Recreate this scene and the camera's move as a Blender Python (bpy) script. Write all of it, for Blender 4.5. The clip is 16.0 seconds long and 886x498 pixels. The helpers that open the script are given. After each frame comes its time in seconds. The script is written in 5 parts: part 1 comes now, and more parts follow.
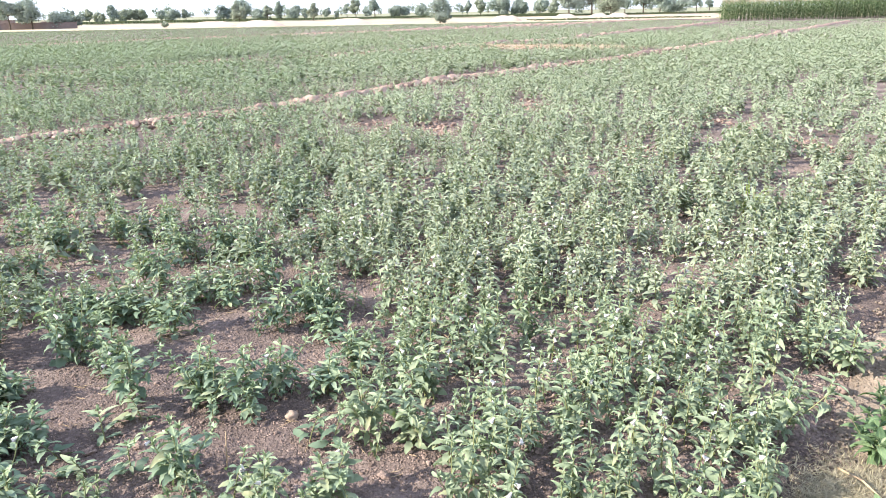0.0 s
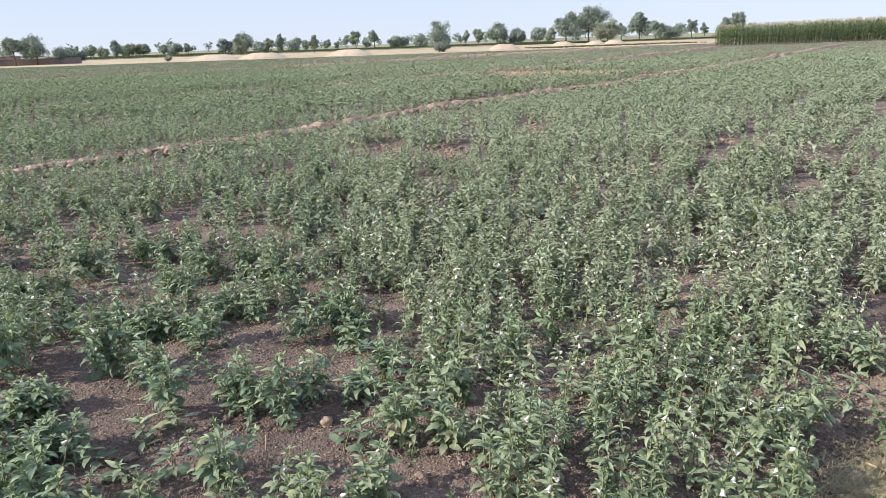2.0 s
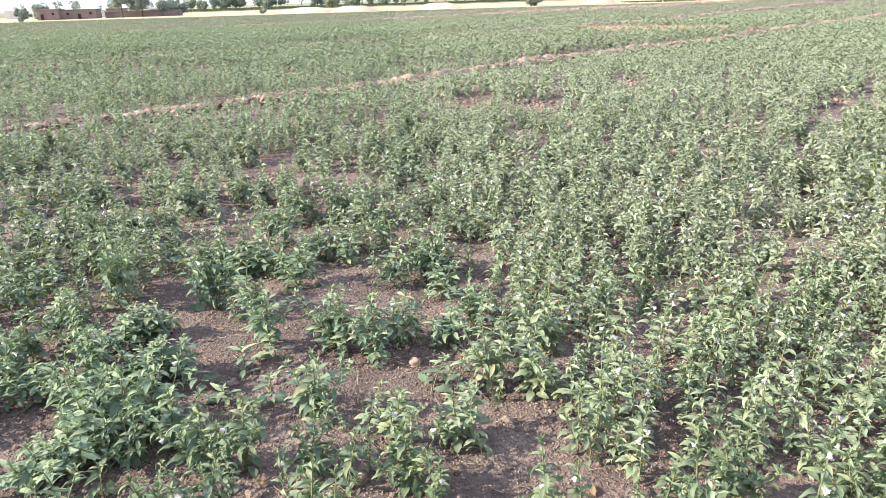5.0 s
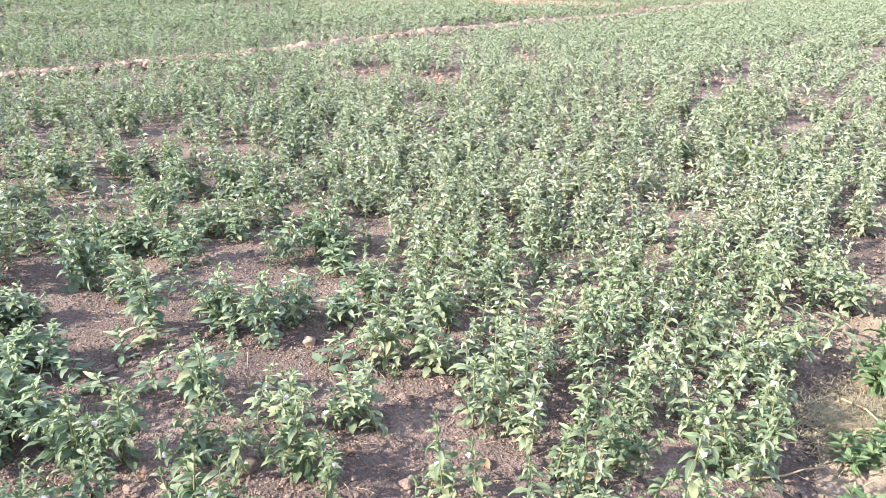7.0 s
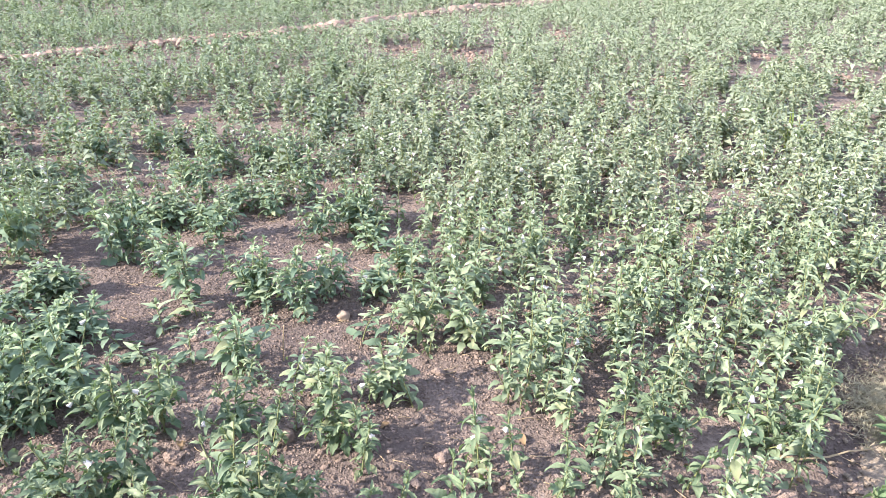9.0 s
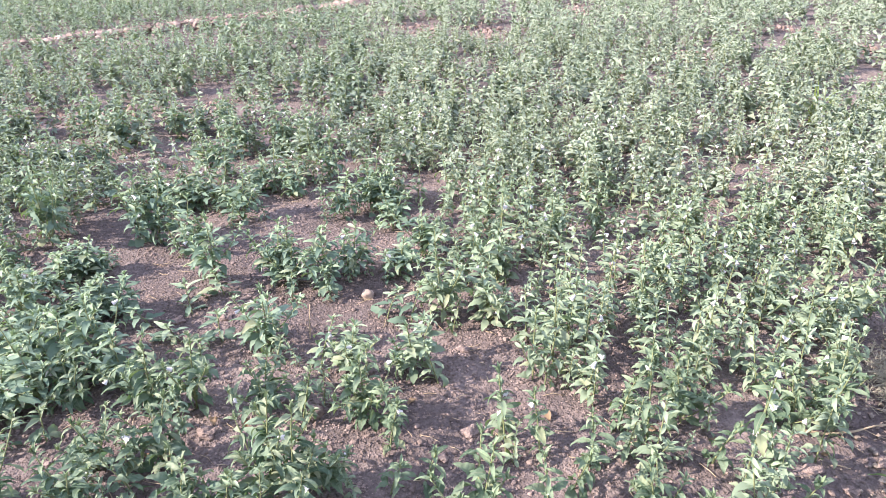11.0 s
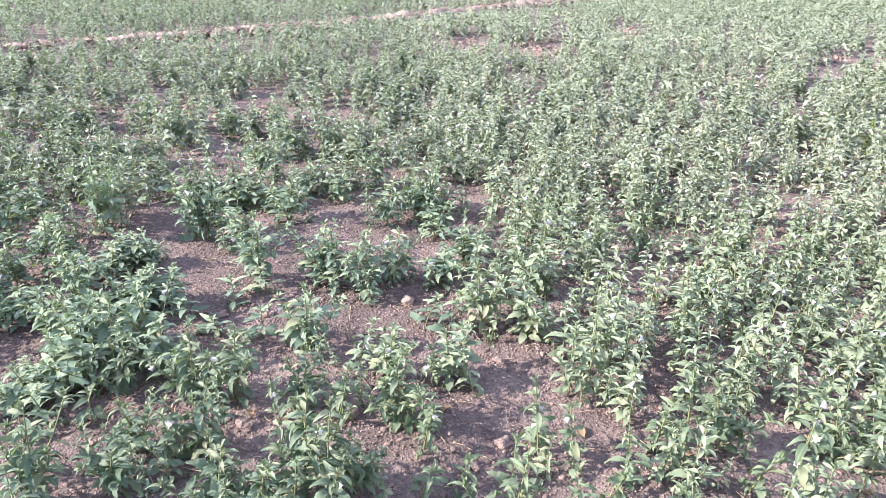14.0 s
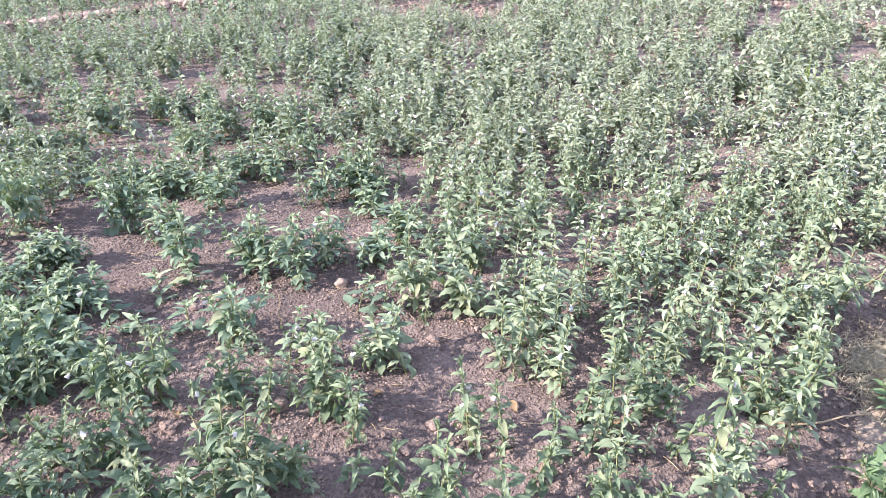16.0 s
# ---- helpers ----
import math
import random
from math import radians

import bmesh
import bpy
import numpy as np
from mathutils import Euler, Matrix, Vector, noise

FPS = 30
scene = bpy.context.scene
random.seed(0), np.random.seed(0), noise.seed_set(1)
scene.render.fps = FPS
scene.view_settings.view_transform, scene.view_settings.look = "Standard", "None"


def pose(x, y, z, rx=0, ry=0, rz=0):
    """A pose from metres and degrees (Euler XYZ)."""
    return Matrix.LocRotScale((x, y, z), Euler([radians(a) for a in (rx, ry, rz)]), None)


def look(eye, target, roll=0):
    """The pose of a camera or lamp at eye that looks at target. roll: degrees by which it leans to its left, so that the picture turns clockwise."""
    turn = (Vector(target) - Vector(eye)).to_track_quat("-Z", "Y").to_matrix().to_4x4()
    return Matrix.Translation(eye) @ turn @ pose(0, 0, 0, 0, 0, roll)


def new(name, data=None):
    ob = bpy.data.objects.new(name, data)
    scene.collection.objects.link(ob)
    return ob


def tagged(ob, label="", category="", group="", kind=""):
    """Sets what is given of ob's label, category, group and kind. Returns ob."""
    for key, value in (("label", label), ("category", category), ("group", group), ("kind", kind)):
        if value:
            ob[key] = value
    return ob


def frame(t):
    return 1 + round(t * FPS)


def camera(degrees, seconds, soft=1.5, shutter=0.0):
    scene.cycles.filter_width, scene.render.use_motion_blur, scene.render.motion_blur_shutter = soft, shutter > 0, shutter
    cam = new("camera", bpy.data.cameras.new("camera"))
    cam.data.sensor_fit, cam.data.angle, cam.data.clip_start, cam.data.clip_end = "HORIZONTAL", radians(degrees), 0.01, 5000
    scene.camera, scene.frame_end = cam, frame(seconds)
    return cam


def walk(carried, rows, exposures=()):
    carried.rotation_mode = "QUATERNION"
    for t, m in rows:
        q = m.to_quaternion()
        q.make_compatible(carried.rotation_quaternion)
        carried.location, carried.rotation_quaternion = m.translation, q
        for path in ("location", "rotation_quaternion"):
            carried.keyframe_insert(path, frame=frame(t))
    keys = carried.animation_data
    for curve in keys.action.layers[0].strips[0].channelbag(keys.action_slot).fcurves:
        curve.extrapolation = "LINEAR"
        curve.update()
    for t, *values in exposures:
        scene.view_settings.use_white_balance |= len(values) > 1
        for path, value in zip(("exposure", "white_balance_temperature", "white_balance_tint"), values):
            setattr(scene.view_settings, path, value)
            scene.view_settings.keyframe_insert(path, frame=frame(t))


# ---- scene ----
cam = camera(66.3, 16.0, soft=0.5)
PATH = [
    (0, (0.087, 0.155, 1.562), (0.078, 2.043, 0.902), -1.1),
    (0.5, (0.024, 0.103, 1.549), (-0.038, 2.006, 0.934), -1.5),
    (1, (-0.008, 0.063, 1.525), (-0.059, 1.987, 0.982), -2.0),
    (1.5, (-0.009, 0.041, 1.525), (-0.009, 1.965, 0.979), -2.4),
    (2, (-0.028, 0.045, 1.516), (-0.04, 1.958, 0.932), -2.0),
    (2.5, (-0.053, 0.05, 1.521), (-0.091, 1.938, 0.861), -1.9),
    (3, (-0.07, 0.032, 1.51), (-0.275, 1.907, 0.845), -1.9),
    (3.5, (-0.071, -0.002, 1.529), (-0.348, 1.847, 0.82), -1.8),
    (5.8, (-0.088, 0.093, 1.446), (-0.265, 1.963, 0.759), -2.1),
    (6, (-0.08, 0.107, 1.464), (-0.183, 1.962, 0.723), -1.4),
    (6.5, (-0.095, 0.11, 1.457), (-0.088, 1.958, 0.691), 1.3),
    (7, (-0.057, 0.093, 1.46), (-0.019, 1.938, 0.689), 0.8),
    (7.5, (-0.052, 0.08, 1.431), (0.046, 1.925, 0.664), 0.6),
    (8, (-0.039, 0.096, 1.434), (0.023, 1.91, 0.594), 0.0),
    (8.5, (-0.053, 0.084, 1.434), (-0.07, 1.916, 0.632), -0.5),
    (9, (-0.086, 0.105, 1.428), (-0.129, 1.927, 0.606), 0.2),
    (9.2, (-0.113, 0.093, 1.425), (-0.211, 1.943, 0.673), 0.0),
    (11.3, (-0.107, 0.089, 1.435), (-0.191, 1.864, 0.516), -1.3),
    (11.5, (-0.09, 0.102, 1.417), (-0.086, 1.866, 0.474), -0.1),
    (12, (-0.103, 0.104, 1.415), (-0.043, 1.861, 0.461), 0.5),
    (12.5, (-0.125, 0.101, 1.417), (-0.132, 1.861, 0.466), 1.0),
    (13, (-0.124, 0.101, 1.429), (-0.193, 1.876, 0.511), 0.6),
    (13.5, (-0.141, 0.087, 1.438), (-0.279, 1.871, 0.545), 1.2),
    (14, (-0.134, 0.06, 1.426), (-0.333, 1.864, 0.586), 1.0),
    (14.5, (-0.112, 0.076, 1.438), (-0.23, 1.879, 0.58), 1.2),
    (15, (-0.116, 0.085, 1.436), (-0.212, 1.888, 0.577), -0.7),
    (15.5, (-0.09, 0.075, 1.46), (-0.3, 1.887, 0.639), -2.5),
    (16, (0.008, 0.141, 1.45), (-0.091, 1.907, 0.516), -1.4),
]
walk(cam, [(t, look(eye, target, roll)) for t, eye, target, roll in PATH],
     [(0, 1.40, 6400, 9), (0.5, 0.91, 6400, 6), (1, 0.54, 6450, 9), (1.5, 0.54, 6450, 10), (2, 0.54, 6500, 8), (2.5, 0.80, 6600, 5), (3, 1.14, 6650, 8), (3.5, 1.14, 6750, 8),
      (6, 1.41, 6600, 9), (6.5, 1.50, 6550, 9), (7.5, 1.54, 6500, 11), (9, 1.51, 6350, 10), (11.5, 1.47, 6070, 18), (12.5, 1.47, 6070, 18), (14.5, 1.52, 6070, 18), (16, 1.47, 6070, 18)])

# ---- world, sun, exposure ----
SUN_FROM = Vector((-0.84, -0.24, 0.50)).normalized()
world = bpy.data.worlds.new("World")
scene.world = world
world.use_nodes = True
wn = world.node_tree.nodes
sky = wn.new("ShaderNodeTexSky")
sky.sky_type = "NISHITA"
sky.sun_disc = False
sky.sun_elevation = math.asin(SUN_FROM.z)
sky.sun_rotation = math.atan2(SUN_FROM.x, SUN_FROM.y)
sky.air_density = 0.8
sky.dust_density = 0.1
sky.ozone_density = 3.0
wn["Background"].inputs["Strength"].default_value = 0.108
haze = wn.new("ShaderNodeMix")          # an even pale summer haze over the whole sky
haze.data_type = "RGBA"
haze.inputs["Factor"].default_value = 0.85
haze.inputs["B"].default_value = (4.65, 5.1, 6.45, 1)
world.node_tree.links.new(sky.outputs["Color"], haze.inputs["A"])
world.node_tree.links.new(haze.outputs["Result"], wn["Background"].inputs["Color"])
sun = new("sun", bpy.data.lights.new("sun", "SUN"))
sun.data.energy = 5.0
sun.data.angle = radians(0.8)
sun.data.color = (1.0, 0.88, 0.73)
sun.matrix_world = look(SUN_FROM * 50, (0, 0, 0))


# ---- materials ----
def material(name):
    m = bpy.data.materials.new(name)
    m.use_nodes = True
    return m, m.node_tree.nodes, m.node_tree.links, m.node_tree.nodes["Principled BSDF"]


def ramp(nodes, stops):
    r = nodes.new("ShaderNodeValToRGB")
    e = r.color_ramp.elements
    while len(e) < len(stops):
        e.new(0.5)
    for k, (p, c) in zip(e, stops):
        k.position, k.color = p, (*c, 1)
    return r


def noise_node(nodes, links, scale, detail=4.0, rough=0.55, space="Object"):
    co = nodes.new("ShaderNodeTexCoord")
    n = nodes.new("ShaderNodeTexNoise")
    n.inputs["Scale"].default_value = scale
    n.inputs["Detail"].default_value = detail
    n.inputs["Roughness"].default_value = rough
    links.new(co.outputs[space], n.inputs["Vector"])
    return n


def surface(name, stops, scale=8.0, rough=0.85, bump=0.3, fine=60.0, tint=0.25, distance=0.01):
    """A matt mottled surface: large stains, fine grain and relief."""
    m, nodes, links, b = material(name)
    big = noise_node(nodes, links, scale, 6)
    small = noise_node(nodes, links, fine, 5, 0.65)
    mix = nodes.new("ShaderNodeMath")
    mix.operation = "MULTIPLY_ADD"
    links.new(small.outputs["Fac"], mix.inputs[0])
    mix.inputs[1].default_value = tint
    links.new(big.outputs["Fac"], mix.inputs[2])
    sub = nodes.new("ShaderNodeMath")
    sub.operation = "SUBTRACT"
    links.new(mix.outputs[0], sub.inputs[0])
    sub.inputs[1].default_value = tint / 2
    r = ramp(nodes, stops)
    links.new(sub.outputs[0], r.inputs["Fac"])
    links.new(r.outputs["Color"], b.inputs["Base Color"])
    b.inputs["Roughness"].default_value = rough
    b.inputs["Specular IOR Level"].default_value = 0.25
    bp = nodes.new("ShaderNodeBump")
    bp.inputs["Strength"].default_value = bump
    bp.inputs["Distance"].default_value = distance
    links.new(small.outputs["Fac"], bp.inputs["Height"])
    links.new(bp.outputs["Normal"], b.inputs["Normal"])
    return m


def leafy(name, stops, rough=0.5, passing=0.22, thin=(0.16, 0.24, 0.05), spec=0.35, grain=90.0):
    """Leaves: every leaf has its own shade, and some light passes through."""
    m, nodes, links, b = material(name)
    geo = nodes.new("ShaderNodeNewGeometry")
    info = nodes.new("ShaderNodeObjectInfo")
    add = nodes.new("ShaderNodeMath")
    add.operation = "ADD"
    links.new(geo.outputs["Random Per Island"], add.inputs[0])
    links.new(info.outputs["Random"], add.inputs[1])
    fract = nodes.new("ShaderNodeMath")
    fract.operation = "FRACT"
    links.new(add.outputs[0], fract.inputs[0])
    n = noise_node(nodes, links, grain, 3)
    jit = nodes.new("ShaderNodeMath")
    jit.operation = "MULTIPLY_ADD"
    links.new(n.outputs["Fac"], jit.inputs[0])
    jit.inputs[1].default_value = 0.3
    links.new(fract.outputs[0], jit.inputs[2])
    shift = nodes.new("ShaderNodeMath")
    shift.operation = "SUBTRACT"
    links.new(jit.outputs[0], shift.inputs[0])
    shift.inputs[1].default_value = 0.15
    r = ramp(nodes, stops)
    links.new(shift.outputs[0], r.inputs["Fac"])
    links.new(r.outputs["Color"], b.inputs["Base Color"])
    b.inputs["Roughness"].default_value = rough
    b.inputs["Specular IOR Level"].default_value = spec
    tr = nodes.new("ShaderNodeBsdfTranslucent")
    tr.inputs["Color"].default_value = (*thin, 1)
    ms = nodes.new("ShaderNodeMixShader")
    ms.inputs["Fac"].default_value = passing
    links.new(b.outputs[0], ms.inputs[1])
    links.new(tr.outputs[0], ms.inputs[2])
    links.new(ms.outputs[0], nodes["Material Output"].inputs["Surface"])
    return m


# Leaf tones lighten and blue with distance: haze and self-shadow offset painted in.
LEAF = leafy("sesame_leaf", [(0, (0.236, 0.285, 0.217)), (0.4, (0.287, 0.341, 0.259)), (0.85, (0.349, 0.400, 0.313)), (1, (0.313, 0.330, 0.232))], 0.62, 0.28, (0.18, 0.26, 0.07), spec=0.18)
LEAF_MID = leafy("sesame_leaf_mid_tone", [(0, (0.191, 0.249, 0.170)), (0.4, (0.244, 0.307, 0.212)), (0.85, (0.305, 0.370, 0.260)), (1, (0.319, 0.342, 0.212))], 0.62, 0.28, (0.18, 0.26, 0.07), spec=0.18)
TIP_MID = leafy("sesame_tip_mid_tone", [(0, (0.259, 0.339, 0.226)), (0.6, (0.312, 0.392, 0.265)), (1, (0.358, 0.431, 0.297))], 0.58, 0.25, (0.20, 0.28, 0.09), spec=0.22)
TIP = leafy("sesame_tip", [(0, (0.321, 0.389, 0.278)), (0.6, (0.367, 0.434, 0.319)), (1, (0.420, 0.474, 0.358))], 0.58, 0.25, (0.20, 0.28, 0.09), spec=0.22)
# Left-side plants: a greener leaf, with their shaded look mixed into its colour.
SHADED_GREEN_JOINED = leafy("shaded_green_leaf", [(0.0, (0.112, 0.172, 0.129)), (0.4, (0.180, 0.256, 0.190)), (0.85, (0.268, 0.354, 0.270)), (1.0, (0.300, 0.320, 0.198))], 0.62, 0.28, (0.18, 0.26, 0.07), spec=0.18)
SHADED_GREEN_JOINED_TIP = leafy("shaded_green_tip", [(0.0, (0.234, 0.321, 0.204)), (0.6, (0.324, 0.410, 0.269)), (1.0, (0.405, 0.479, 0.322))], 0.58, 0.25, (0.20, 0.28, 0.09), spec=0.22)
SHADED_GREEN_CROP = leafy("shaded_green_crop_leaf", [(0, (0.186, 0.233, 0.184)), (0.4, (0.228, 0.279, 0.219)), (0.85, (0.276, 0.329, 0.266)), (1, (0.249, 0.271, 0.197))], 0.62, 0.28, (0.18, 0.26, 0.07), spec=0.18)
SHADED_GREEN_CROP_TIP = leafy("shaded_green_crop_tip", [(0, (0.287, 0.365, 0.250)), (0.6, (0.328, 0.406, 0.287)), (1, (0.375, 0.445, 0.321))], 0.58, 0.25, (0.20, 0.28, 0.09), spec=0.22)


def veined(name, stops, mid, passing, thin):
    """A leaf whose own length runs along x: pale midrib and side veins over mottled green."""
    m = leafy(name, stops, 0.62, passing, thin, 0.18, 2.0)
    nodes, links = m.node_tree.nodes, m.node_tree.links
    b = nodes["Principled BSDF"]
    colour = b.inputs["Base Color"].links[0].from_socket
    co = nodes.new("ShaderNodeTexCoord")
    xyz = nodes.new("ShaderNodeSeparateXYZ")
    links.new(co.outputs["Object"], xyz.inputs[0])

    def calc(op, a, c):
        n = nodes.new("ShaderNodeMath")
        n.operation = op
        for k, value in enumerate((a, c)):
            if value is None:
                continue
            if isinstance(value, float):
                n.inputs[k].default_value = value
            else:
                links.new(value, n.inputs[k])
        return n.outputs[0]
    off = calc("ABSOLUTE", xyz.outputs["Y"], None)
    rib = calc("LESS_THAN", off, 0.014)
    slant = calc("SUBTRACT", xyz.outputs["X"], calc("MULTIPLY", off, 0.9))
    side = calc("GREATER_THAN", calc("SINE", calc("MULTIPLY", slant, 62.0), None), 0.93)
    veins = calc("MAXIMUM", calc("MULTIPLY", rib, 0.7), calc("MULTIPLY", side, 0.25))
    mix = nodes.new("ShaderNodeMix")
    mix.data_type = "RGBA"
    links.new(veins, mix.inputs["Factor"])
    links.new(colour, mix.inputs["A"])
    mix.inputs["B"].default_value = (*mid, 1)
    links.new(mix.outputs["Result"], b.inputs["Base Color"])
    bump = nodes.new("ShaderNodeBump")
    bump.inputs["Strength"].default_value = 0.2
    bump.inputs["Distance"].default_value = 0.02
    n = noise_node(nodes, links, 6, 2)
    links.new(calc("SUBTRACT", n.outputs["Fac"], veins), bump.inputs["Height"])
    links.new(bump.outputs["Normal"], b.inputs["Normal"])
    return m


# Nearest copies of the same leaves, toned darker against the lightened far ones.
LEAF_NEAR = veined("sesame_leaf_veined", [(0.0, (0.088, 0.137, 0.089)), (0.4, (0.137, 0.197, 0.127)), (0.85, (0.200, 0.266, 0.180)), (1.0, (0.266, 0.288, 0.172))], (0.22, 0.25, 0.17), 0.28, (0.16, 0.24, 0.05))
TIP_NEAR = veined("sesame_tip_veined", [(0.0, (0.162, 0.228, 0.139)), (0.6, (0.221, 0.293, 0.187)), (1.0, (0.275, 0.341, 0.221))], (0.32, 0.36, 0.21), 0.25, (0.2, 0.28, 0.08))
# Veined leaves of the left side, greener and with shade in the colour.
LEAF_SHADED_GREEN = veined("shaded_green_leaf_veined", [(0.0, (0.084, 0.131, 0.091)), (0.4, (0.129, 0.189, 0.133)), (0.85, (0.192, 0.257, 0.183)), (1.0, (0.259, 0.280, 0.171))], (0.18, 0.23, 0.15), 0.28, (0.13, 0.23, 0.06))
TIP_SHADED_GREEN = veined("shaded_green_tip_veined", [(0.0, (0.170, 0.224, 0.143)), (0.6, (0.231, 0.284, 0.190)), (1.0, (0.288, 0.324, 0.219))], (0.28, 0.33, 0.2), 0.25, (0.18, 0.27, 0.08))
WEED_NEAR = veined("broad_leaf_veined", [(0.0, (0.082, 0.140, 0.074)), (0.5, (0.118, 0.190, 0.104)), (1.0, (0.164, 0.236, 0.136))], (0.24, 0.32, 0.16), 0.25, (0.16, 0.26, 0.05))
STEM = surface("sesame_stem", [(0.3, (0.160, 0.188, 0.085)), (0.7, (0.238, 0.250, 0.124))], 20, 0.6, 0.1)
PETAL = surface("petal", [(0.3, (0.62, 0.58, 0.58)), (0.7, (0.74, 0.71, 0.68))], 60, 0.6, 0.05)
SOIL = surface("soil", [(0.25, (0.098, 0.077, 0.072)), (0.5, (0.161, 0.127, 0.120)), (0.75, (0.292, 0.233, 0.213))], 1.8, 0.95, 0.8, 52, 0.9, 0.02)
CLOD = surface("clod", [(0.25, (0.134, 0.102, 0.093)), (0.5, (0.217, 0.166, 0.147)), (0.75, (0.376, 0.292, 0.254))], 9, 0.95, 0.5, 120, 0.3)
BUND = surface("bund_earth", [(0.25, (0.142, 0.099, 0.086)), (0.5, (0.292, 0.213, 0.181)), (0.75, (0.470, 0.367, 0.312))], 4.0, 0.95, 0.8, 30, 0.4, 0.03)


def uneven(m, low, high):
    """Every loose piece gets its own brightness."""
    nodes, links = m.node_tree.nodes, m.node_tree.links
    b = nodes["Principled BSDF"]
    colour = b.inputs["Base Color"].links[0].from_socket
    geo = nodes.new("ShaderNodeNewGeometry")
    span = nodes.new("ShaderNodeMapRange")
    span.inputs["To Min"].default_value = low
    span.inputs["To Max"].default_value = high
    links.new(geo.outputs["Random Per Island"], span.inputs["Value"])
    mix = nodes.new("ShaderNodeMix")
    mix.data_type = "RGBA"
    mix.blend_type = "MULTIPLY"
    mix.inputs["Factor"].default_value = 1.0
    links.new(colour, mix.inputs["A"])
    links.new(span.outputs["Result"], mix.inputs["B"])
    links.new(mix.outputs["Result"], b.inputs["Base Color"])


def crumbly(m, scales, strength, distance):
    """Rounded crumbs in the fine relief."""
    nodes, links = m.node_tree.nodes, m.node_tree.links
    b = nodes["Principled BSDF"]
    last = b.inputs["Normal"].links[0].from_socket
    co = nodes.new("ShaderNodeTexCoord")
    for scale in scales:
        cell = nodes.new("ShaderNodeTexVoronoi")
        cell.inputs["Scale"].default_value = scale
        links.new(co.outputs["Object"], cell.inputs["Vector"])
        bump = nodes.new("ShaderNodeBump")
        bump.invert = True
        bump.inputs["Strength"].default_value = strength
        bump.inputs["Distance"].default_value = distance * 60 / scale
        links.new(cell.outputs["Distance"], bump.inputs["Height"])
        links.new(last, bump.inputs["Normal"])
        last = bump.outputs["Normal"]
    links.new(last, b.inputs["Normal"])


crumbly(SOIL, (70.0, 160.0), 0.55, 0.012)
uneven(CLOD, 0.7, 1.25)
uneven(BUND, 0.6, 1.25)
STUBBLE = surface("stubble", [(0.25, (0.318, 0.269, 0.195)), (0.5, (0.424, 0.358, 0.260)), (0.8, (0.530, 0.459, 0.364))], 0.12, 0.95, 0.4, 1.5, 0.4, 0.05)
SAND = surface("sand", [(0.3, (0.403, 0.330, 0.277)), (0.7, (0.530, 0.446, 0.378))], 0.5, 0.95, 0.4, 8, 0.3, 0.03)
DRY = leafy("dry_grass", [(0.0, (0.202, 0.186, 0.127)), (0.5, (0.314, 0.290, 0.211)), (1.0, (0.425, 0.394, 0.295))], 0.8, 0.15, (0.35, 0.3, 0.16), 0.2)
LIME = leafy("lime_grass", [(0.0, (0.120, 0.174, 0.042)), (1.0, (0.192, 0.236, 0.070))], 0.5, 0.3, (0.35, 0.45, 0.08))
DRYLEAF = leafy("dead_leaf", [(0.0, (0.20, 0.13, 0.08)), (1.0, (0.33, 0.24, 0.15))], 0.8, 0.15, (0.3, 0.2, 0.1), 0.2)
TRODDEN = surface("trodden_earth", [(0.25, (0.150, 0.120, 0.102)), (0.5, (0.240, 0.199, 0.166)), (0.75, (0.382, 0.317, 0.260))], 3.0, 0.95, 0.6, 60, 0.6, 0.012)
crumbly(TRODDEN, (90.0, 190.0), 0.4, 0.008)
STRAW = surface("dry_stick", [(0.3, (0.33, 0.25, 0.16)), (0.7, (0.47, 0.38, 0.26))], 30, 0.8, 0.3, 160)
PEBBLE = surface("pale_stone", [(0.3, (0.284, 0.218, 0.175)), (0.7, (0.396, 0.320, 0.266))], 30, 0.8, 0.4, 140)
BARK = surface("bark", [(0.3, (0.07, 0.055, 0.04)), (0.7, (0.15, 0.12, 0.09))], 2, 0.9, 0.6, 14)
# Crown greens are paled and greyed to blue: distance haze put into the colour.
CROWN = leafy("tree_leaf_hazed", [(0.0, (0.175, 0.222, 0.206)), (0.5, (0.269, 0.323, 0.295)), (1.0, (0.376, 0.430, 0.391))], 0.6, 0.4, (0.24, 0.30, 0.22), 0.3, 3)
CROWN_PALE = leafy("tree_leaf_pale_hazed", [(0.0, (0.202, 0.238, 0.188)), (0.5, (0.297, 0.339, 0.276)), (1.0, (0.392, 0.428, 0.352))], 0.6, 0.4, (0.28, 0.33, 0.22), 0.3, 3)
CORN = leafy("maize_leaf", [(0.0, (0.058, 0.10, 0.046)), (0.55, (0.128, 0.195, 0.092)), (0.85, (0.21, 0.275, 0.145)), (1.0, (0.31, 0.33, 0.20))], 0.5, 0.2, (0.14, 0.20, 0.05), 0.35, 6)
HAYGRASS = leafy("straw_grass", [(0.0, (0.36, 0.29, 0.19)), (0.5, (0.48, 0.40, 0.27)), (1.0, (0.58, 0.50, 0.36))], 0.85, 0.15, (0.4, 0.33, 0.2), 0.15)
FARLAND = surface("far_fields", [(0.3, (0.170, 0.186, 0.120)), (0.5, (0.235, 0.245, 0.165)), (0.7, (0.320, 0.315, 0.215))], 0.006, 0.95, 0.2, 0.08, 0.3, 0.05)
TASSEL = surface("maize_tassel", [(0.3, (0.30, 0.29, 0.21)), (0.7, (0.42, 0.40, 0.30))], 5, 0.8, 0.1)
